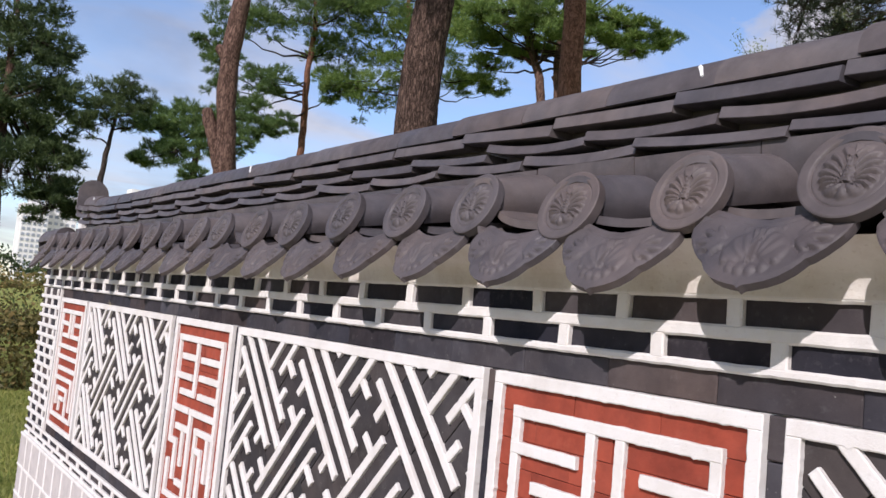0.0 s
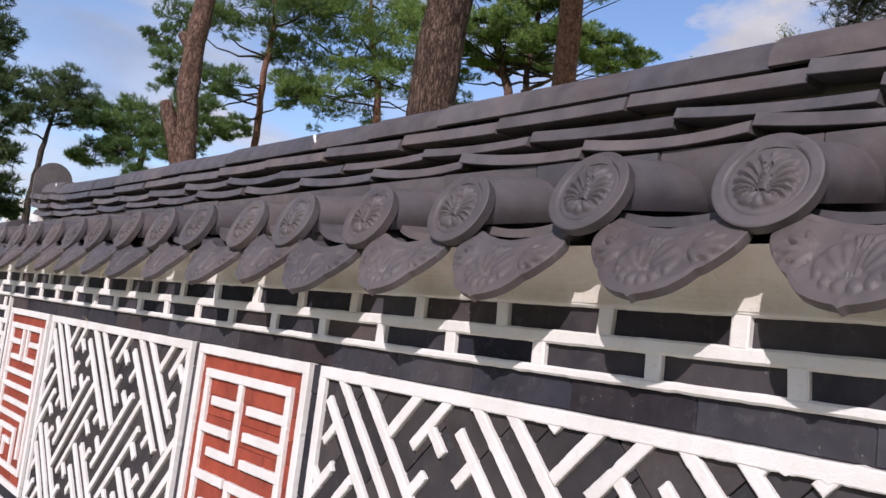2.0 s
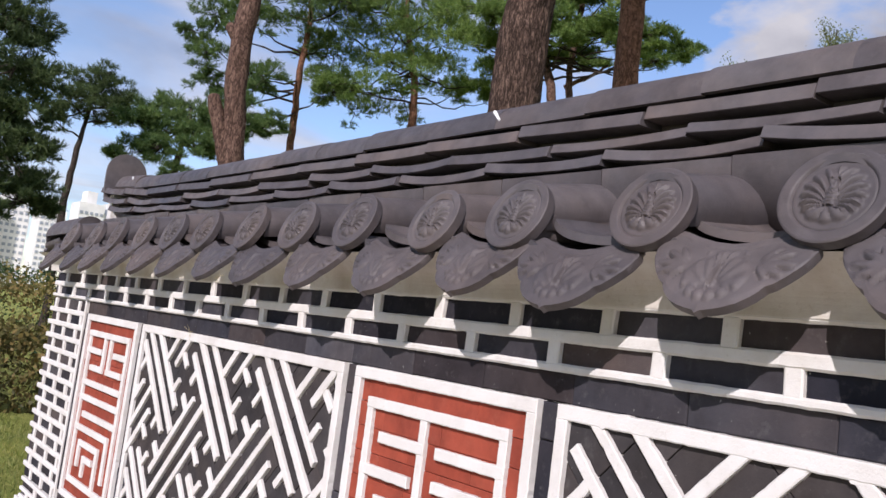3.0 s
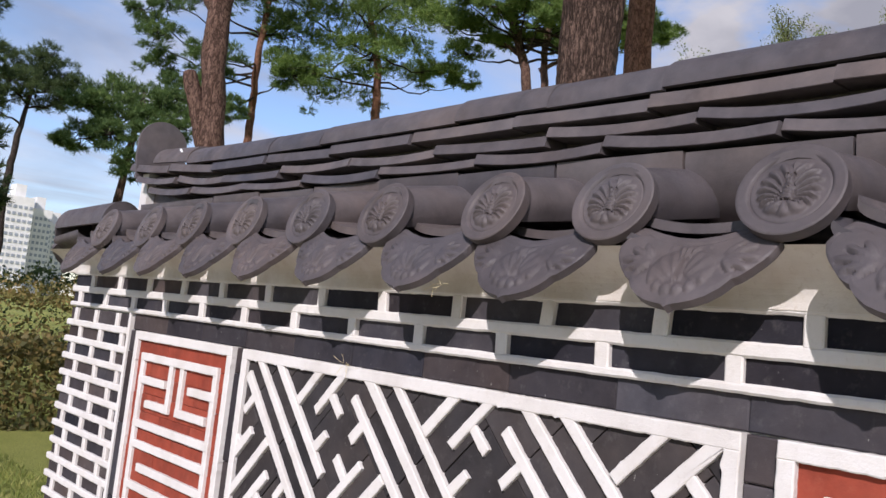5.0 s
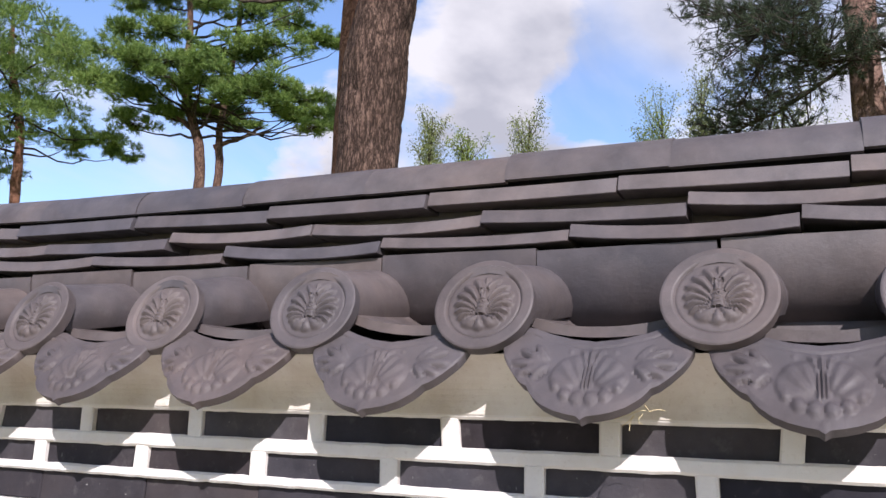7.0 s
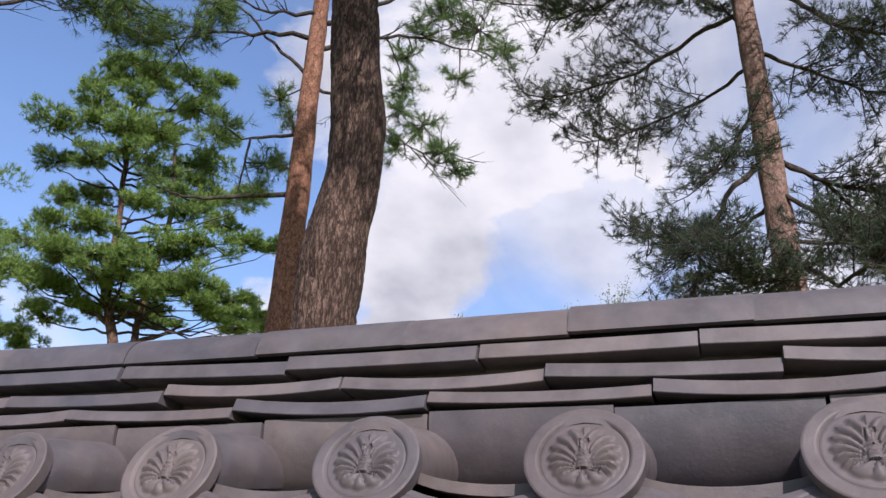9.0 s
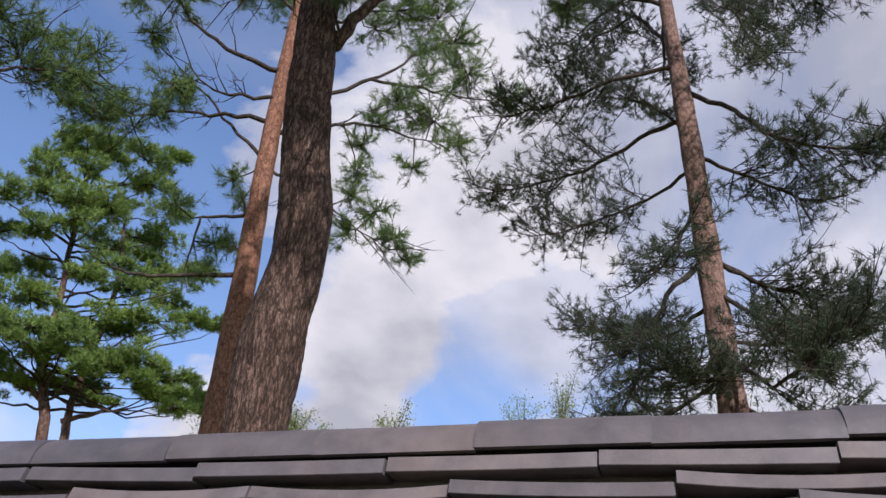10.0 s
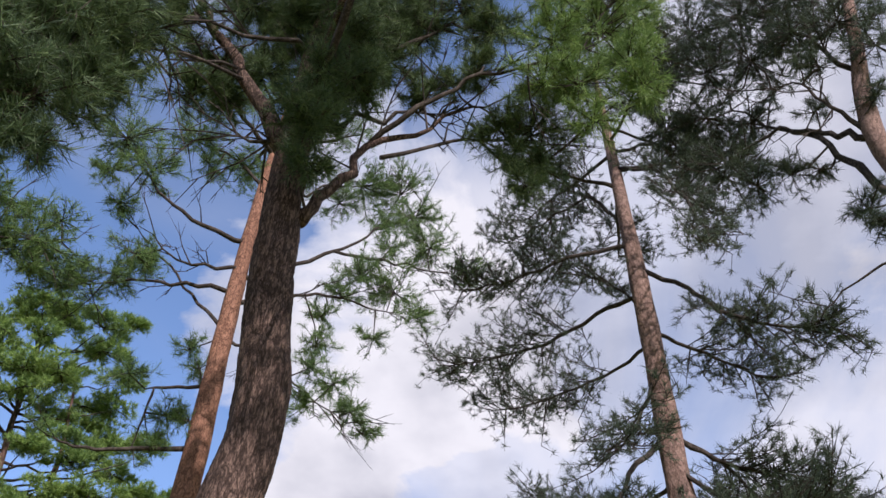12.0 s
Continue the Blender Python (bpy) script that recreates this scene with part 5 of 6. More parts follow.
    l3 += [([(7.17, 11.25, 10.1), (7.48, 10.77, 10.45), (7.85, 10.16, 11.14), (8.29, 9.45, 11.26), (8.70, 8.79, 11.28), (9.33, 7.77, 11.45)], 0.045, 0.5, 0),
           ([(7.85, 10.16, 11.14), (8.21, 9.77, 11.76), (8.70, 9.17, 12.72), (8.84, 8.93, 13.44)], 0.028, 0.5, 0),
           ([(7.17, 11.25, 9.6), (7.45, 10.82, 9.86), (7.78, 10.28, 10.19), (8.20, 9.60, 10.17), (8.48, 9.14, 10.18)], 0.040, 0.5, 0),
           ([(7.17, 11.25, 9.0), (7.55, 10.65, 8.78), (7.74, 10.34, 8.5), (7.97, 9.97, 8.25), (8.23, 9.54, 8.02)], 0.026, 0.5, 0),
           ([(7.16, 11.29, 11.86), (8.16, 10.42, 13.11), (8.80, 9.58, 13.67)], 0.030, 0.5, 0)]
    l3 += whorls(7.19, 11.30, 12.6, 14.6, 1.8, 7, random.Random(33))
    near = [(5.68, 12.92, 11.91, 0.46), (5.96, 12.47, 11.40, 0.38), (5.69, 12.91, 11.17, 0.27), (6.75, 12.52, 13.10, 0.42), (7.17, 11.66, 12.66, 0.28), (6.83, 12.20, 12.52, 0.29), (6.13, 12.95, 10.92, 0.27), (6.38, 13.31, 9.54, 0.39), (6.08, 12.27, 9.70, 0.30),
            (6.53, 12.88, 9.83, 0.31), (6.24, 13.53, 9.62, 0.26), (6.65, 12.48, 10.06, 0.26), (6.72, 12.18, 8.14, 0.24), (7.06, 11.64, 8.74, 0.20), (7.16, 11.47, 8.46, 0.18), (7.04, 11.67, 7.66, 0.22), (7.11, 11.36, 7.59, 0.20), (6.93, 11.66, 7.16, 0.16)]
    beyond = [(8.37, 10.08, 13.29, 0.43), (8.86, 9.47, 13.49, 0.47), (8.19, 10.37, 12.69, 0.32), (8.73, 9.12, 12.67, 0.38), (8.68, 8.81, 11.80, 0.43), (8.33, 9.39, 11.54, 0.26), (9.06, 8.20, 11.47, 0.32), (8.12, 9.73, 10.71, 0.36), (8.42, 9.24, 10.60, 0.41), (8.63, 8.91, 10.27, 0.25),
              (8.28, 9.47, 9.61, 0.20), (7.96, 9.99, 10.30, 0.23), (8.03, 10.25, 9.41, 0.26), (8.02, 9.88, 8.66, 0.24), (8.18, 9.64, 8.27, 0.25), (8.30, 9.44, 8.01, 0.20), (7.94, 10.21, 8.26, 0.24), (7.93, 10.23, 8.92, 0.22), (8.45, 9.58, 12.24, 0.29), (7.95, 10.20, 9.87, 0.22)]
    pine((7.27, 11.1, 0), t3, [0.21, 0.185, 0.165, 0.145, 0.125, 0.09, 0.03], l3, "slender pine with orange-red flaking upper bark", BARK_RED, NEEDLE, 3, twigs=14, reach=0.8, subs=6, tufts=2, count=22, length=0.12, width=0.0060, cushions=[("crown", None, near, 620), ("crown", None, beyond, 620)])
    # thin pine with drooping dark boughs
    t4 = [(6.2, 5.45, -0.1), (6.19, 5.53, 3.0), (6.18, 5.60, 5.2), (6.18, 5.62, 7.0), (6.18, 5.66, 8.5), (6.19, 5.74, 10.5), (6.2, 5.8, 12.6)]
    l4 = [([(6.19, 5.70, 8.89), (5.94, 6.42, 8.56), (5.78, 7.05, 8.15), (5.72, 7.61, 8.01)], 0.030, 0.35, 1.5),
          ([(6.18, 5.66, 8.09), (6.52, 6.17, 8.17), (6.86, 6.80, 8.06), (7.12, 7.52, 8.12), (7.26, 8.2, 8.21)], 0.030, 0.30, 1.9),
          ([(6.19, 5.62, 6.26), (5.91, 6.05, 5.72), (5.62, 6.28, 5.12), (5.53, 6.38, 4.63)], 0.032, 0.45, 1.3),
          ([(6.17, 5.60, 8.45), (5.95, 5.17, 7.91), (5.73, 4.97, 7.38), (5.60, 4.54, 7.03), (5.46, 3.97, 6.78)], 0.032, 0.40, 1.7),
          ([(6.17, 5.60, 6.26), (6.35, 5.23, 6.07), (6.52, 4.77, 5.98), (6.60, 4.43, 5.85), (6.67, 4.05, 5.71)], 0.028, 0.35, 1.3),
          ([(6.18, 5.62, 6.98), (5.80, 5.90, 6.19), (5.41, 6.13, 5.66)], 0.024, 0.30, 0.9),
          ([(6.18, 5.66, 9.06), (6.61, 6.10, 10.31), (7.06, 6.74, 10.35), (7.31, 7.40, 10.26)], 0.026, 0.35, 1.4),
          ([(6.19, 5.71, 10.3), (5.76, 5.29, 9.7), (5.34, 5.03, 8.42), (5.13, 4.92, 7.69)], 0.026, 0.30, 1.5),
          ([(6.18, 5.62, 5.79), (6.81, 6.02, 5.78), (7.25, 6.60, 6.05), (7.48, 7.05, 6.30)], 0.024, 0.30, 1.4)]
    l4 += [([(6.17, 5.58, 5.2), (5.66, 5.29, 4.64), (5.53, 4.87, 4.89), (5.40, 4.49, 5.15)], 0.024, 0.35, 1.1),
           ([(6.17, 5.62, 7.55), (6.64, 5.06, 7.56), (6.91, 4.54, 7.39), (6.99, 4.37, 7.36)], 0.024, 0.30, 1.2),
           ([(6.18, 5.62, 7.4), (6.72, 6.17, 7.42), (6.87, 6.82, 7.28), (7.01, 7.49, 7.29)], 0.022, 0.30, 1.4),
           ([(6.18, 5.70, 10.63), (6.53, 4.91, 11.13), (6.79, 4.27, 10.49), (6.86, 3.95, 10.29)], 0.024, 0.30, 1.3),
           ([(6.18, 5.64, 7.9), (6.5, 6.1, 8.7), (6.6, 6.6, 9.0)], 0.020, 0.25, 1.0),
           ([(6.18, 5.60, 5.0), (6.5, 6.2, 4.75), (6.8, 6.7, 4.65)], 0.022, 0.25, 1.2),
           ([(6.18, 5.60, 4.8), (6.6, 5.0, 4.6), (6.9, 4.5, 4.7)], 0.022, 0.25, 1.0),
           ([(6.18, 5.58, 5.89), (5.85, 5.23, 5.34), (5.64, 5.09, 4.95), (5.52, 4.95, 4.72)], 0.024, 0.35, 1.2),
           ([(6.18, 5.58, 5.37), (6.54, 5.08, 5.47), (6.81, 4.78, 5.64), (6.99, 4.44, 5.82)], 0.022, 0.25, 1.2),
           ([(6.18, 5.58, 6.25), (6.44, 5.10, 6.02), (6.72, 4.82, 5.78), (6.89, 4.49, 5.65)], 0.022, 0.25, 1.1),
           ([(6.18, 5.58, 5.08), (5.78, 5.62, 4.81), (5.50, 5.90, 4.66), (5.32, 6.14, 4.75)], 0.022, 0.30, 1.2)]
    rnd = random.Random(44)
    l4 += whorls(6.2, 5.75, 9.6, 12.4, 1.9, 9, rnd, 0.03)
    pine((6.2, 5.45, 0), t4, [0.15, 0.135, 0.122, 0.110, 0.098, 0.07, 0.02], l4, "thin pine with drooping dark green boughs", BARK_DULL, NEEDLE_DULL, 4, twigs=26, reach=0.80, subs=10, tufts=1, count=23, length=0.085, width=0.0058, pad=0.7, rings=10, sides=24, furrows=0.004)
    # far right pine, its boughs alone reach in
    l8 = [([(4.69, 3.33, 8.5), (5.01, 3.52, 9.04), (5.26, 3.80, 9.46), (5.53, 4.12, 10.25), (5.79, 4.41, 11.28)], 0.040, 0.5, 0),
          ([(4.67, 3.30, 7.64), (4.99, 3.49, 8.55), (5.17, 3.63, 9.23), (5.30, 3.89, 9.61), (5.60, 4.47, 9.43), (5.93, 4.92, 9.82)], 0.045, 0.5, 0),
          ([(4.69, 3.34, 8.64), (4.68, 3.55, 9.06), (4.66, 3.73, 9.49), (4.76, 4.16, 9.64)], 0.030, 0.5, 0),
          ([(4.62, 3.19, 9.38), (4.69, 3.34, 10.08), (4.73, 3.41, 10.77), (4.93, 3.82, 11.51)], 0.035, 0.5, 0),
          ([(4.66, 3.20, 6.78), (4.54, 3.48, 6.85), (4.70, 3.81, 6.79), (4.83, 4.07, 6.71), (4.93, 4.27, 6.54)], 0.018, 0.9, 0.1)] + whorls(4.45, 2.8, 11.0, 12.6, 1.5, 7, random.Random(55), 0.04)
    overhead = [(5.50, 4.28, 8.89, 0.25), (5.33, 3.95, 8.82, 0.22), (5.60, 4.47, 9.43, 0.35), (5.93, 4.92, 9.82, 0.32), (6.08, 4.99, 10.82, 0.39), (5.74, 4.54, 10.51, 0.38), (5.52, 4.11, 10.01, 0.26), (5.67, 4.39, 11.37, 0.48), (5.12, 3.98, 10.70, 0.42), (5.59, 4.47, 12.25, 0.50), (5.00, 3.95, 11.53, 0.55),
               (4.70, 3.59, 10.54, 0.38), (4.41, 3.22, 10.18, 0.38), (4.31, 3.03, 9.51, 0.28), (4.56, 3.53, 9.61, 0.22), (5.21, 3.70, 8.71, 0.14), (4.62, 3.65, 7.46, 0.20), (4.58, 3.57, 7.26, 0.18), (5.99, 4.81, 12.09, 0.38), (4.50, 3.18, 8.91, 0.15), (5.04, 3.59, 9.45, 0.15), (4.73, 3.41, 11.30, 0.50)]
    pine((4.9, 1.4, 0), [(4.9, 1.4, -0.1), (4.8, 2.2, 5.0), (4.70, 3.35, 7.95), (4.69, 3.34, 8.64), (4.62, 3.19, 9.28), (4.47, 2.90, 10.67), (4.40, 2.75, 12.8)], [0.17, 0.14, 0.11, 0.10, 0.085, 0.06, 0.02], l8, "tall pine with reddish limbs and dark needles", BARK_DULL, NEEDLE_DULL, 5, twigs=9, reach=0.75, subs=6, tufts=2, count=22, length=0.105, width=0.0055, cushions=[("crown", None, overhead, 700)])
    # forked red pine farther along the wall
    rnd = random.Random(66)
    t2 = [(3.45, 14.42, -0.1), (3.42, 14.43, 2.4), (3.385, 14.445, 3.56), (3.37, 14.45, 3.95), (3.31, 14.47, 4.4), (3.285, 14.48, 4.95), (3.28, 14.48, 5.3), (3.35, 14.46, 5.8), (3.42, 14.45, 7.0), (3.45, 14.45, 9.0), (3.45, 14.45, 11.5)]
    l2 = whorls(3.45, 14.45, 9.2, 11.4, 1.8, 8, rnd)
    l2 += [([(3.42, 14.45, 7.4), (4.10, 14.05, 8.2), (4.78, 13.67, 8.95), (5.23, 13.43, 9.37), (5.70, 13.17, 9.69)], 0.04, 0.5, 0), ([(4.30, 13.95, 8.5), (4.66, 13.74, 9.25), (5.05, 13.52, 9.85)], 0.025, 0.5, 0)]
    arm = [(5.13, 13.71, 9.97, 0.34), (5.39, 13.34, 9.52, 0.38), (5.59, 13.23, 10.03, 0.29), (5.73, 13.27, 9.47, 0.34), (5.40, 13.56, 9.25, 0.32), (4.93, 13.70, 9.32, 0.42), (6.10, 13.07, 9.63, 0.2), (5.54, 13.26, 9.12, 0.26), (4.51, 13.82, 9.63, 0.45)]
    forked = pine((3.45, 14.42, 0), t2, [0.185, 0.172, 0.165, 0.142, 0.138, 0.138, 0.133, 0.128, 0.11, 0.08, 0.03], l2, "leaning pine with a broken fork and red-brown bark", BARK_BROWN, NEEDLE, 6, twigs=12, reach=0.9, subs=5, tufts=2, count=16, length=0.13, width=0.009, clump=(0.5, 20), rings=10, sides=28, furrows=0.006, cushions=[("crown", None, arm, 420)])
    b = Build()
    b.tube(bent([(3.37, 14.45, 3.40), (3.27, 14.49, 3.76), (3.17, 14.525, 4.05), (3.08, 14.565, 4.33), (3.06, 14.575, 4.40)], rnd, 0.02), [0.125 - 0.0032 * i for i in range(13)] + [0.082, 0.078, 0.072, 0.045], 20, 0.3, furrows=0.006)
    part("broken_fork", b.mesh("broken_fork", BARK_BROWN, True), forked, label="broken-off second stem")
    b = Build()
    b.tube([(3.28, 14.48, 5.12), (3.20, 14.51, 5.24), (3.12, 14.54, 5.36), (3.10, 14.55, 5.38)], [0.085, 0.075, 0.055, 0.02], 12, 0.35, furrows=0.006)
    part("knot", b.mesh("knot", BARK_BROWN, True), forked, label="stump of a lost limb")
    # trees farther off, each with its boughs as places and sizes of cushions of needles
    # rows of cushions from the top down: height, the two ends of the row, how many, their radius
    bushy = rows_of((13.0, 18.5), (0.63, -0.775), random.Random(70),
                    [(14.75, -1.6, 0.1, 4, 0.40), (14.35, -1.9, 0.9, 5, 0.44), (13.75, -1.7, 1.2, 5, 0.50), (12.95, -2.3, 1.3, 6, 0.52), (12.3, -2.3, 1.4, 6, 0.50), (11.6, -1.8, 1.9, 6, 0.46), (11.1, -1.0, 1.7, 4, 0.42),
                     (10.2, -2.3, 1.4, 7, 0.50), (10.6, 2.2, 2.9, 3, 0.32), (9.5, -2.2, 1.3, 6, 0.54), (9.1, -1.9, 2.1, 8, 0.48), (8.75, -1.6, 2.8, 8, 0.42), (8.5, 1.7, 2.9, 3, 0.36)])
    puffy_pine([(13.3, 18.4, -0.1), (13.08, 18.52, 6.6), (12.98, 18.62, 8.0), (12.66, 18.99, 9.3), (12.67, 18.98, 10.6), (12.4, 19.3, 14.4)], [0.17, 0.125, 0.11, 0.095, 0.075, 0.03], bushy, "bushy bright green pine with two stems", BARK_BROWN, NEEDLE_BRIGHT, 7,
               second=[(13.2, 18.45, 4.6), (13.32, 18.27, 7.4), (13.24, 18.34, 8.4), (13.33, 18.23, 10.0), (13.36, 18.19, 11.4), (13.17, 18.4, 13.2)], plump=0.65, airy=0.68, wide=0.017, dark_boughs=[[(13.19, 18.39, 8.0), (13.52, 17.86, 8.3), (13.7, 17.5, 8.56)], [(12.97, 18.62, 8.2), (12.73, 18.91, 8.48), (12.59, 19.06, 8.62)]])
    broad = [(11.4, 25.7, 11.7, 1.1), (12.8, 24.6, 11.9, 1.2), (10.9, 26.1, 10.2, 0.8), (12.1, 25.1, 10.4, 1.1), (13.4, 24.2, 10.9, 1.0), (11.2, 25.9, 9.0, 0.8), (12.4, 25.0, 9.3, 1.0), (13.5, 24.1, 9.6, 0.8), (11.6, 25.5, 8.2, 0.7),
             (11.2, 25.8, 7.9, 0.6), (12.8, 24.7, 8.6, 0.7), (14.4, 23.4, 8.8, 0.40), (14.8, 23.1, 8.6, 0.34), (14.0, 23.7, 9.2, 0.4)]
    puffy_pine([(13.1, 24.4, -0.1), (13.1, 24.4, 7.0), (13.0, 24.5, 9.0), (12.6, 24.8, 11.0), (12.5, 24.9, 12.4)], [0.16, 0.13, 0.11, 0.08, 0.02], broad, "broad bright green distant pine", BARK_RED, NEEDLE_BRIGHT, 8, airy=0.46, layers=2, wide=0.016)
    tall = [(7.1, 25.9, 9.6, 0.58), (8.5, 25.2, 10.1, 0.75), (9.4, 24.8, 10.0, 0.8), (7.1, 25.9, 8.3, 0.55), (8.1, 25.4, 9.3, 0.58), (7.1, 25.9, 7.8, 0.4), (9.8, 24.6, 9.2, 0.6), (8.6, 25.2, 7.7, 0.45), (8.3, 25.3, 6.9, 0.45),
            (9.0, 25.0, 6.6, 0.3), (10.0, 24.5, 7.8, 0.3), (6.8, 26.1, 8.9, 0.4), (8.3, 25.3, 7.9, 0.45), (7.6, 25.7, 7.2, 0.4), (10.2, 24.4, 10.2, 0.7), (8.0, 25.5, 11.2, 0.7), (9.3, 24.8, 11.4, 0.8), (9.0, 25.0, 12.4, 0.7)]
    puffy_pine([(9.7, 25.4, -0.1), (9.65, 25.3, 5.5), (9.6, 25.2, 7.0), (9.25, 24.6, 8.3), (9.3, 24.5, 9.6), (9.1, 24.8, 12.4)], [0.14, 0.115, 0.10, 0.09, 0.075, 0.02], tall, "tall distant pine with a thin red-brown stem", BARK_RED, NEEDLE, 9, airy=0.8, wide=0.016)
    flat = [(4.8, 28.0, 7.2, 0.6), (4.5, 28.1, 6.6, 0.5), (5.4, 27.9, 7.0, 0.58), (4.3, 28.1, 6.2, 0.4), (5.0, 27.9, 6.5, 0.55), (5.8, 27.8, 7.0, 0.42), (5.7, 27.8, 6.5, 0.34), (4.0, 28.2, 6.2, 0.3), (5.2, 27.9, 7.5, 0.34)]
    puffy_pine([(4.75, 28.0, -0.1), (4.7, 28.0, 4.0), (4.8, 28.0, 5.4), (5.0, 28.0, 7.0)], [0.12, 0.09, 0.075, 0.03], flat, "small flat-topped distant pine with a bare stem", BARK_TWIG, NEEDLE_DEEP, 10, airy=0.9)
    low = [(6.2, 23.9, 6.3, 0.5), (5.6, 24.1, 6.1, 0.45), (5.2, 24.2, 5.7, 0.4), (5.9, 24.0, 5.6, 0.5), (6.6, 23.8, 5.8, 0.45), (5.1, 24.3, 5.2, 0.36), (5.7, 24.1, 5.1, 0.42), (6.4, 23.8, 5.2, 0.42), (4.8, 24.4, 4.8, 0.22),
           (6.9, 23.6, 6.4, 0.34), (6.1, 24.0, 4.5, 0.3), (6.9, 23.6, 5.5, 0.4), (7.4, 23.4, 6.0, 0.35), (7.8, 23.3, 6.1, 0.3)]
    puffy_pine([(6.0, 24.0, -0.1), (6.0, 24.0, 3.6), (6.1, 24.0, 5.0), (6.2, 23.9, 6.3)], [0.13, 0.10, 0.08, 0.02], low, "low spreading distant pine", BARK_BROWN, NEEDLE, 11, wide=0.016)
    full = [(1.6, 21.6, 6.4, 0.62), (2.0, 21.5, 6.3, 0.44), (1.9, 21.6, 5.6, 0.56), (2.25, 21.5, 5.6, 0.43), (2.1, 21.5, 4.9, 0.49), (1.9, 21.6, 4.4, 0.55), (2.3, 21.5, 4.1, 0.43), (2.2, 21.5, 3.7, 0.42), (2.6, 21.4, 3.3, 0.36),
            (2.3, 21.5, 3.1, 0.4), (2.8, 21.4, 3.1, 0.22), (1.2, 21.6, 5.8, 0.74), (1.3, 21.6, 4.7, 0.73), (1.5, 21.6, 3.6, 0.7), (0.6, 21.7, 5.2, 0.7), (0.7, 21.7, 4.0, 0.7), (1.0, 21.6, 6.9, 0.7), (1.4, 21.6, 7.8, 0.7)]
    puffy_pine([(1.3, 21.6, -0.1), (1.3, 21.6, 3.0), (1.25, 21.6, 5.0), (1.2, 21.6, 8.0)], [0.16, 0.13, 0.10, 0.02], full, "dark full pine beyond the hedge", BARK_BROWN, NEEDLE_DEEP, 12, airy=0.95, wide=0.019)


build_trees()


def loose_leaves(p, leaf_size, mat, seed):
    """Small pointed leaves turned every way at the given places."""
    rng = np.random.default_rng(seed)
    n = len(p)
    d = rng.normal(0, 1, (n, 3))
    d /= np.linalg.norm(d, axis=1, keepdims=True)
    s = np.cross(d, rng.normal(0, 1, (n, 3)))
    s /= np.linalg.norm(s, axis=1, keepdims=True)
    k = leaf_size * rng.uniform(0.6, 1.3, (n, 1))
    v = np.stack([p - d * k, p + s * k * 0.5, p + d * k, p - s * k * 0.5], 1).reshape(-1, 3)
    base = np.arange(n)[:, None] * 4
    return arrays_mesh("crown", v, np.concatenate([base + [0, 1, 2], base + [0, 2, 3]], 1).reshape(-1, 3), mat)


def hedge(name, label, x0, x1, y0, y1, z0, z1, count, mat, seed):
    rng = np.random.default_rng(seed)
    x, y = rng.uniform(x0, x1, count), rng.uniform(y0, y1, count)
    top = z1 * (1 + 0.10 * np.sin(x * 2.1 + seed) * np.sin(y * 3.3) + 0.05 * np.sin(x * 7))
    z = z0 + (top - z0) * rng.uniform(0, 1, count) ** 0.45
    face = rng.uniform(0, 1, count) < 0.45
    y = np.where(face, y0 + rng.uniform(-0.08, 0.10, count), y)
    z = np.where(face, z0 + (top - z0) * rng.uniform(0, 1, count), np.maximum(z, top - 0.25))
    p = np.stack([x, y, z], 1)
    d = rng.normal(0, 1, (count, 3))
    d /= np.linalg.norm(d, axis=1, keepdims=True)
    s = np.cross(d, rng.normal(0, 1, (count, 3)))
    s /= np.linalg.norm(s, axis=1, keepdims=True)
    k = 0.042 * rng.uniform(0.6, 1.4, (count, 1))
    v = np.stack([p - d * k, p + s * k * 0.55, p + d * k, p - s * k * 0.55], 1).reshape(-1, 3)
    base = np.arange(count)[:, None] * 4
    tris = np.concatenate([base + [0, 1, 2], base + [0, 2, 3]], 1).reshape(-1, 3)
    tagged(new(name, arrays_mesh(name, v, tris, mat)), label, "hedge")


hedge("clipped_hedge", "broad clipped hedge of green and brown leaves along the lawn", -9, 6, 15.4, 18.4, 0, 1.05, 34000, HEDGE_GREEN, 5)
hedge("clipped_hedge", "taller clipped hedge turning golden brown", -12, 12, 19.0, 21.5, 0, 1.75, 26000, SHRUB, 6)
hedge("evergreen_hedge", "dark green evergreen hedge beyond the clipped ones", -8, 6, 24.0, 25.0, 0, 2.05, 15000, NEEDLE_DEEP, 7)
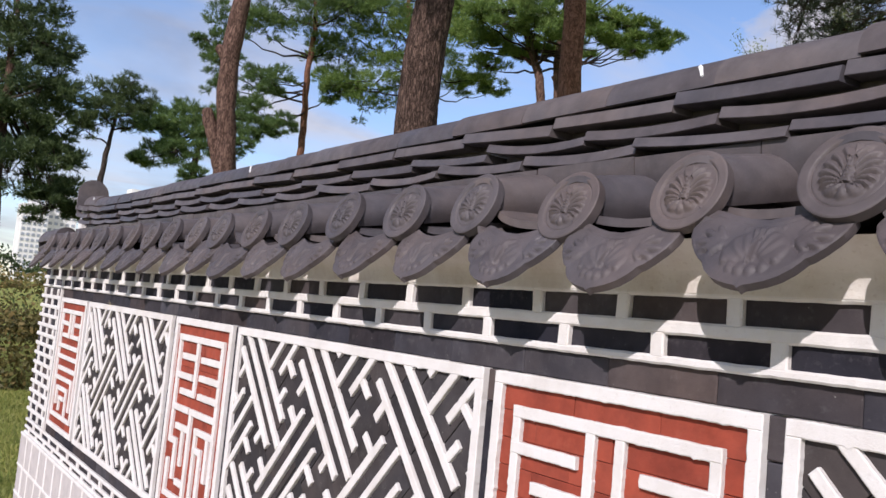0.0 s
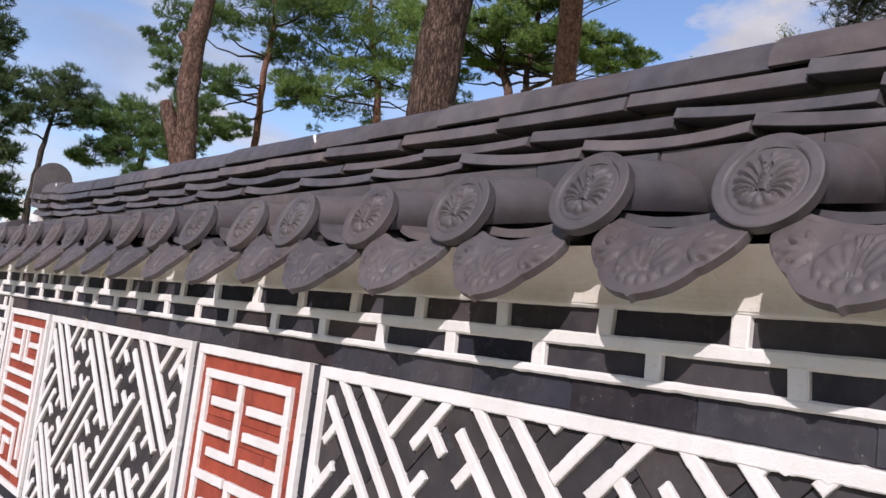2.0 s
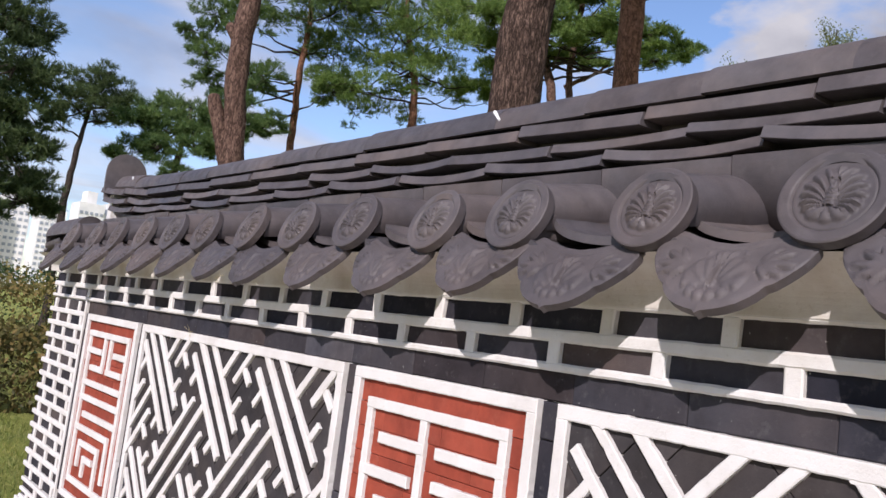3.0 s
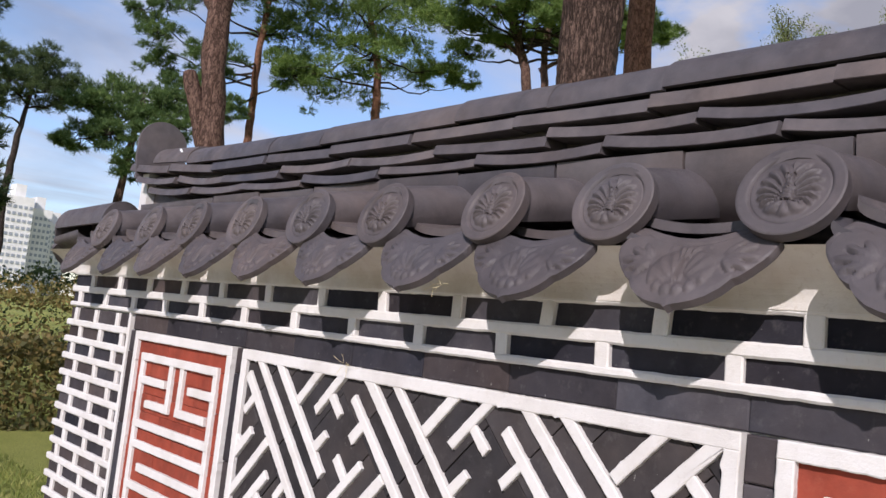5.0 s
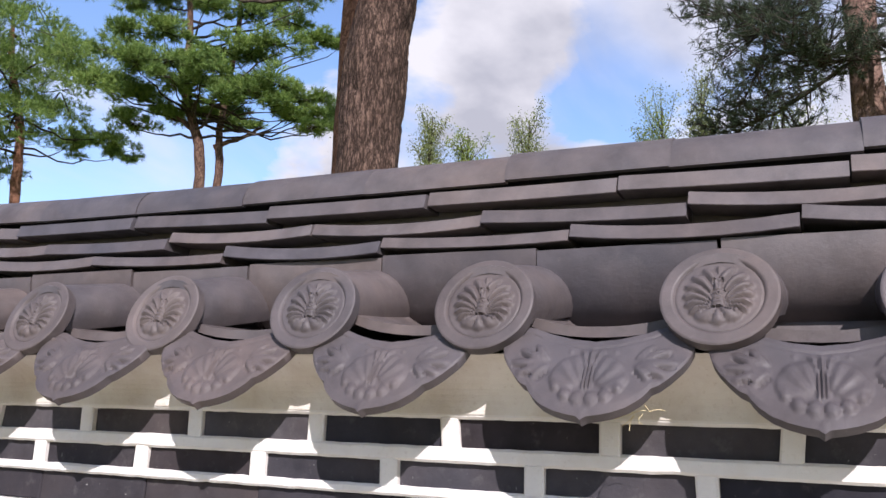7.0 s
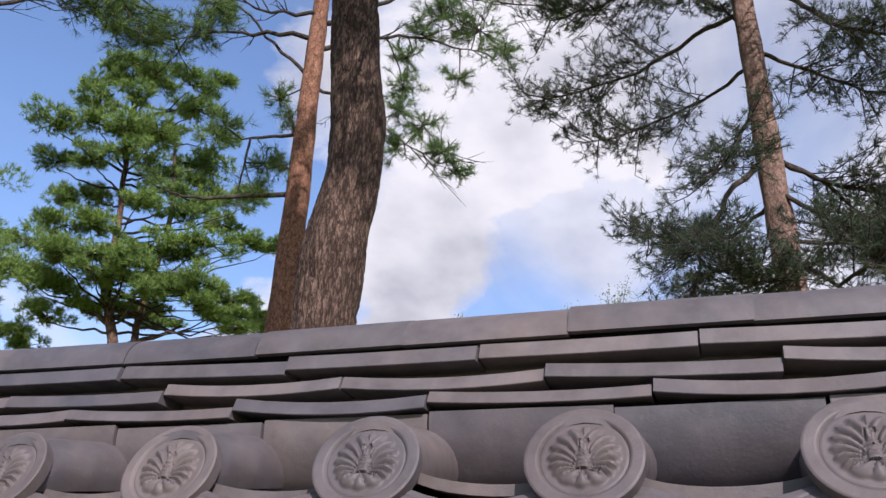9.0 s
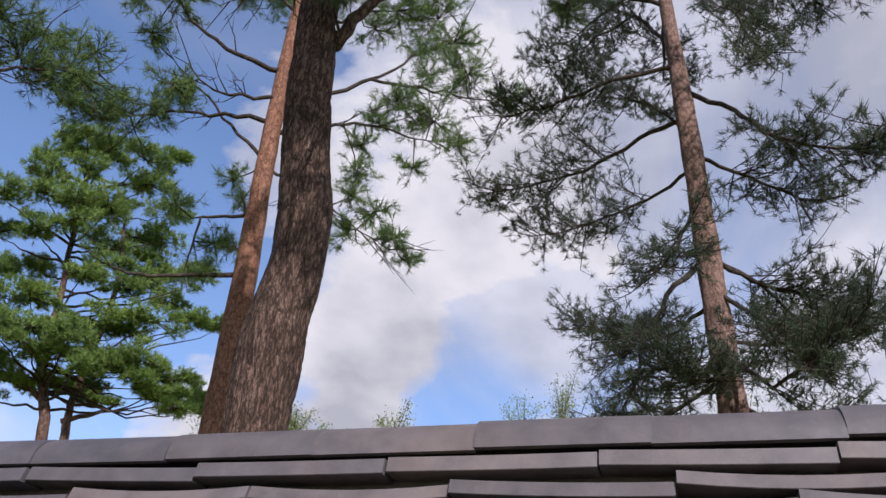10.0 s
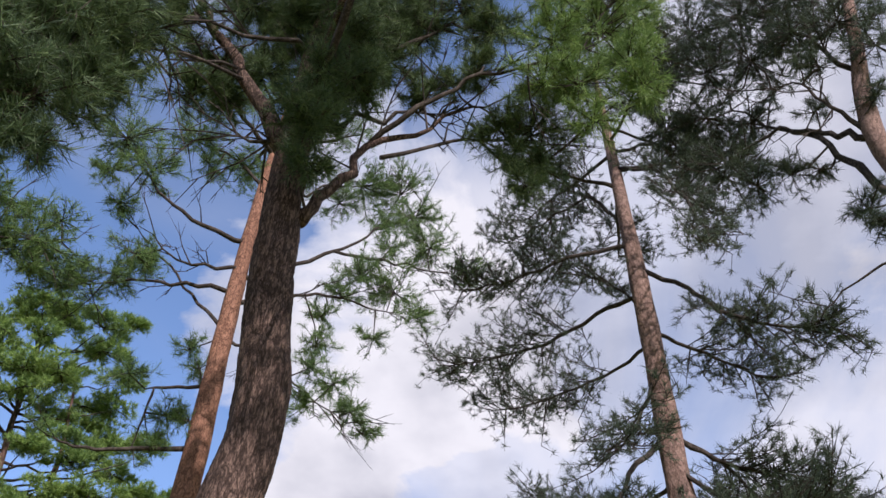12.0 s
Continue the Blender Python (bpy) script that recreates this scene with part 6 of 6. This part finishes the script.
# direction and height of the top in degrees from the walk, size, spread, leaf material
for k, (turn, rise, s, spread, mat) in enumerate(((25.9, 23.7, 1.9, 0.55, BUSH), (23.3, 22.4, 1.5, 0.9, BUSH_GREEN), (19.0, 23.6, 1.9, 0.6, BUSH), (9.8, 24.4, 2.2, 0.9, BUSH_GREEN), (7.2, 25.8, 2.2, 0.55, BUSH),
                                                  (2.0, 24.6, 3.8, 0.9, BUSH_GREEN), (-4.0, 24.4, 4.0, 0.9, BUSH_GREEN), (-9.0, 24.0, 3.5, 0.9, BUSH), (29.8, 20.9, 2.5, 1.0, BUSH_GREEN))):
    b = Build()
    rnd = random.Random(k)
    x, y = -1.15 + 42 * math.cos(radians(turn)), 6.1 + 42 * math.sin(radians(turn))
    z = 1.6 + 42 * math.tan(radians(rise - 0.8)) - 0.5 * s
    tree = thing("young_tree", (x, y, 0), "pale airy young broadleaf tree behind the wall" if mat == BUSH else "leafy yellow-green young tree behind the wall", "tree", "young trees")
    b.tube([(x, y, -0.1), (x, y, z * 0.6), (x + 0.1, y, z + s * 0.1)], [0.18, 0.13, 0.03], 6)
    spots = []
    for q in range(26):
        a, out, up = rnd.uniform(0, 6.28), spread * s * rnd.uniform(0.15, 0.95), s * rnd.uniform(0.5, 1.25)
        z0 = z - 2.4 * s + rnd.uniform(0, 2.0) * s
        p0, p1, p2 = Vector((x, y, z0)), Vector((x + math.cos(a) * out * 0.6, y + math.sin(a) * out * 0.6, z0 + up * 0.5)), Vector((x + math.cos(a) * out, y + math.sin(a) * out, z0 + up))
        b.tube([p0, p1, p2], [0.026, 0.018, 0.006], 4)
        for h in range(200):
            t = 0.10 + 0.9 * rnd.random()
            c = p0.lerp(p1, t * 2) if t < 0.5 else p1.lerp(p2, t * 2 - 1)
            spots.append(tuple(c + Vector((rnd.gauss(0, 1), rnd.gauss(0, 1), rnd.gauss(0, 1))) * (0.20 - 0.12 * t) * s))
    part("trunk", b.mesh("trunk", BARK_TWIG), tree)
    part("crown", loose_leaves(np.asarray(spots), 0.060, mat, 300 + k), tree)


def apartment(x, y, w, d, h, floors, bays):
    base = thing("apartment_block", (x, y, 0), "white high-rise apartment block far beyond the trees", "building", "apartment blocks")
    b = Build()
    b.box(x - w / 2, x + w / 2, y - d / 2, y + d / 2, -2, h)
    part("wall", b.mesh("wall", CONCRETE), base)
    r = Build()
    r.box(x - w * 0.2, x + w * 0.2, y - d * 0.3, y + d * 0.3, h, h + 3.5)
    part("roof_house", r.mesh("roof_house", CONCRETE), base)
    pane = Build()
    pane.box(-w / bays * 0.30, w / bays * 0.30, -0.15, 0.1, -0.42, 0.42)
    me = pane.mesh("window", WINDOW)
    for f in range(floors):
        for k in range(bays):
            part("window", me, base, Matrix.Translation((x - w / 2 + (k + 0.5) * w / bays, y - d / 2, 3 + f * (h - 4) / floors)))


for x, y, w, h in ((68, 262, 7, 27), (75.5, 268, 6, 25), (82, 275, 8, 22), (60, 270, 7, 24), (52, 280, 8, 27), (44, 276, 7, 23)):
    apartment(x, y, w, 9, h, 12, 5)

# ---- straw, chip and hair caught on the tiles ----


def strands(name, label, where, n, length, seed, mat, spread):
    rnd = random.Random(seed)
    b = Build()
    for _ in range(n):
        p = Vector(where) + Vector((rnd.uniform(-0.2, 0.2), rnd.uniform(-1, 1), rnd.uniform(-0.5, 0.5))) * spread
        d = Vector((rnd.uniform(-0.5, 0.1), rnd.uniform(-1, 1), rnd.uniform(-0.7, 0.8))).normalized()
        turn = Vector((0, rnd.uniform(-1, 1), rnd.uniform(-1, 1)))
        pts = [p + d * length * t + turn * length * t * t * 0.6 for t in (0, 0.3, 0.6, 1.0)]
        b.tube(pts, [0.0005] * 4, 4)
    tagged(new(name, b.mesh(name, mat)), label, "straw")


strands("straw_wisp", "dry straw wisp hanging under a drip plate", (-0.115, 6.165, 1.690), 9, 0.020, 3, DRY, 0.012)
strands("straw_wisp", "dry grass wisp caught on the mortar of the wall", (-0.015, 6.56, 1.515), 7, 0.022, 4, DRY, 0.012)
for y, z, ln, turn in ((7.94, 2.168, 0.022, 25), (5.330, 2.138, 0.030, 40), (3.096, 2.138, 0.020, 60)):
    chip = Build()
    chip.slab(ragged([(-ln, -0.003), (ln * 0.7, -0.005), (ln, 0.0), (ln * 0.6, 0.004), (-ln, 0.002)], random.Random(int(y * 100)), 0.0006, 0.006), -0.0015, 0.003, 0.0008)
    tagged(new("white_splash", chip.mesh("white_splash", NAIL)), "white dried splash on the ridge cap tile", "stain").matrix_basis = pose(0.148, y, z, turn, 32, 0)
strands("hair_strand", "pale curled hair caught on a ridge tile edge", (0.095, 5.918, 1.990), 1, 0.03, 9, DRY, 0.002)


def lawn_blades():
    """Short mown blades over the stretch of lawn that runs to the hedge."""
    rng = np.random.default_rng(77)
    n = 45000
    x, y = rng.uniform(-5.5, 1.5, n), 8.7 + 6.6 * rng.random(n) ** 1.2
    p = np.stack([x, y, np.full(n, 0.0)], 1)
    d = np.hypot(x - 0.2, y - 5) - 9
    p[:, 2] = np.where(d > 0, 0.012 * d, 0)
    a = rng.uniform(0, 6.283, n)
    side = np.stack([np.cos(a), np.sin(a), np.zeros(n)], 1) * rng.uniform(0.004, 0.009, (n, 1))
    tip = np.stack([rng.normal(0, 0.02, n), rng.normal(0, 0.02, n), rng.uniform(0.025, 0.06, n)], 1)
    v = np.stack([p - side, p + side, p + tip], 1).reshape(-1, 3)
    tagged(new("grass", arrays_mesh("grass", v, np.arange(3 * n).reshape(-1, 3), GRASS_BLADE)), "short mown yellow-green grass of the lawn", "grass", kind="stuff")


lawn_blades()
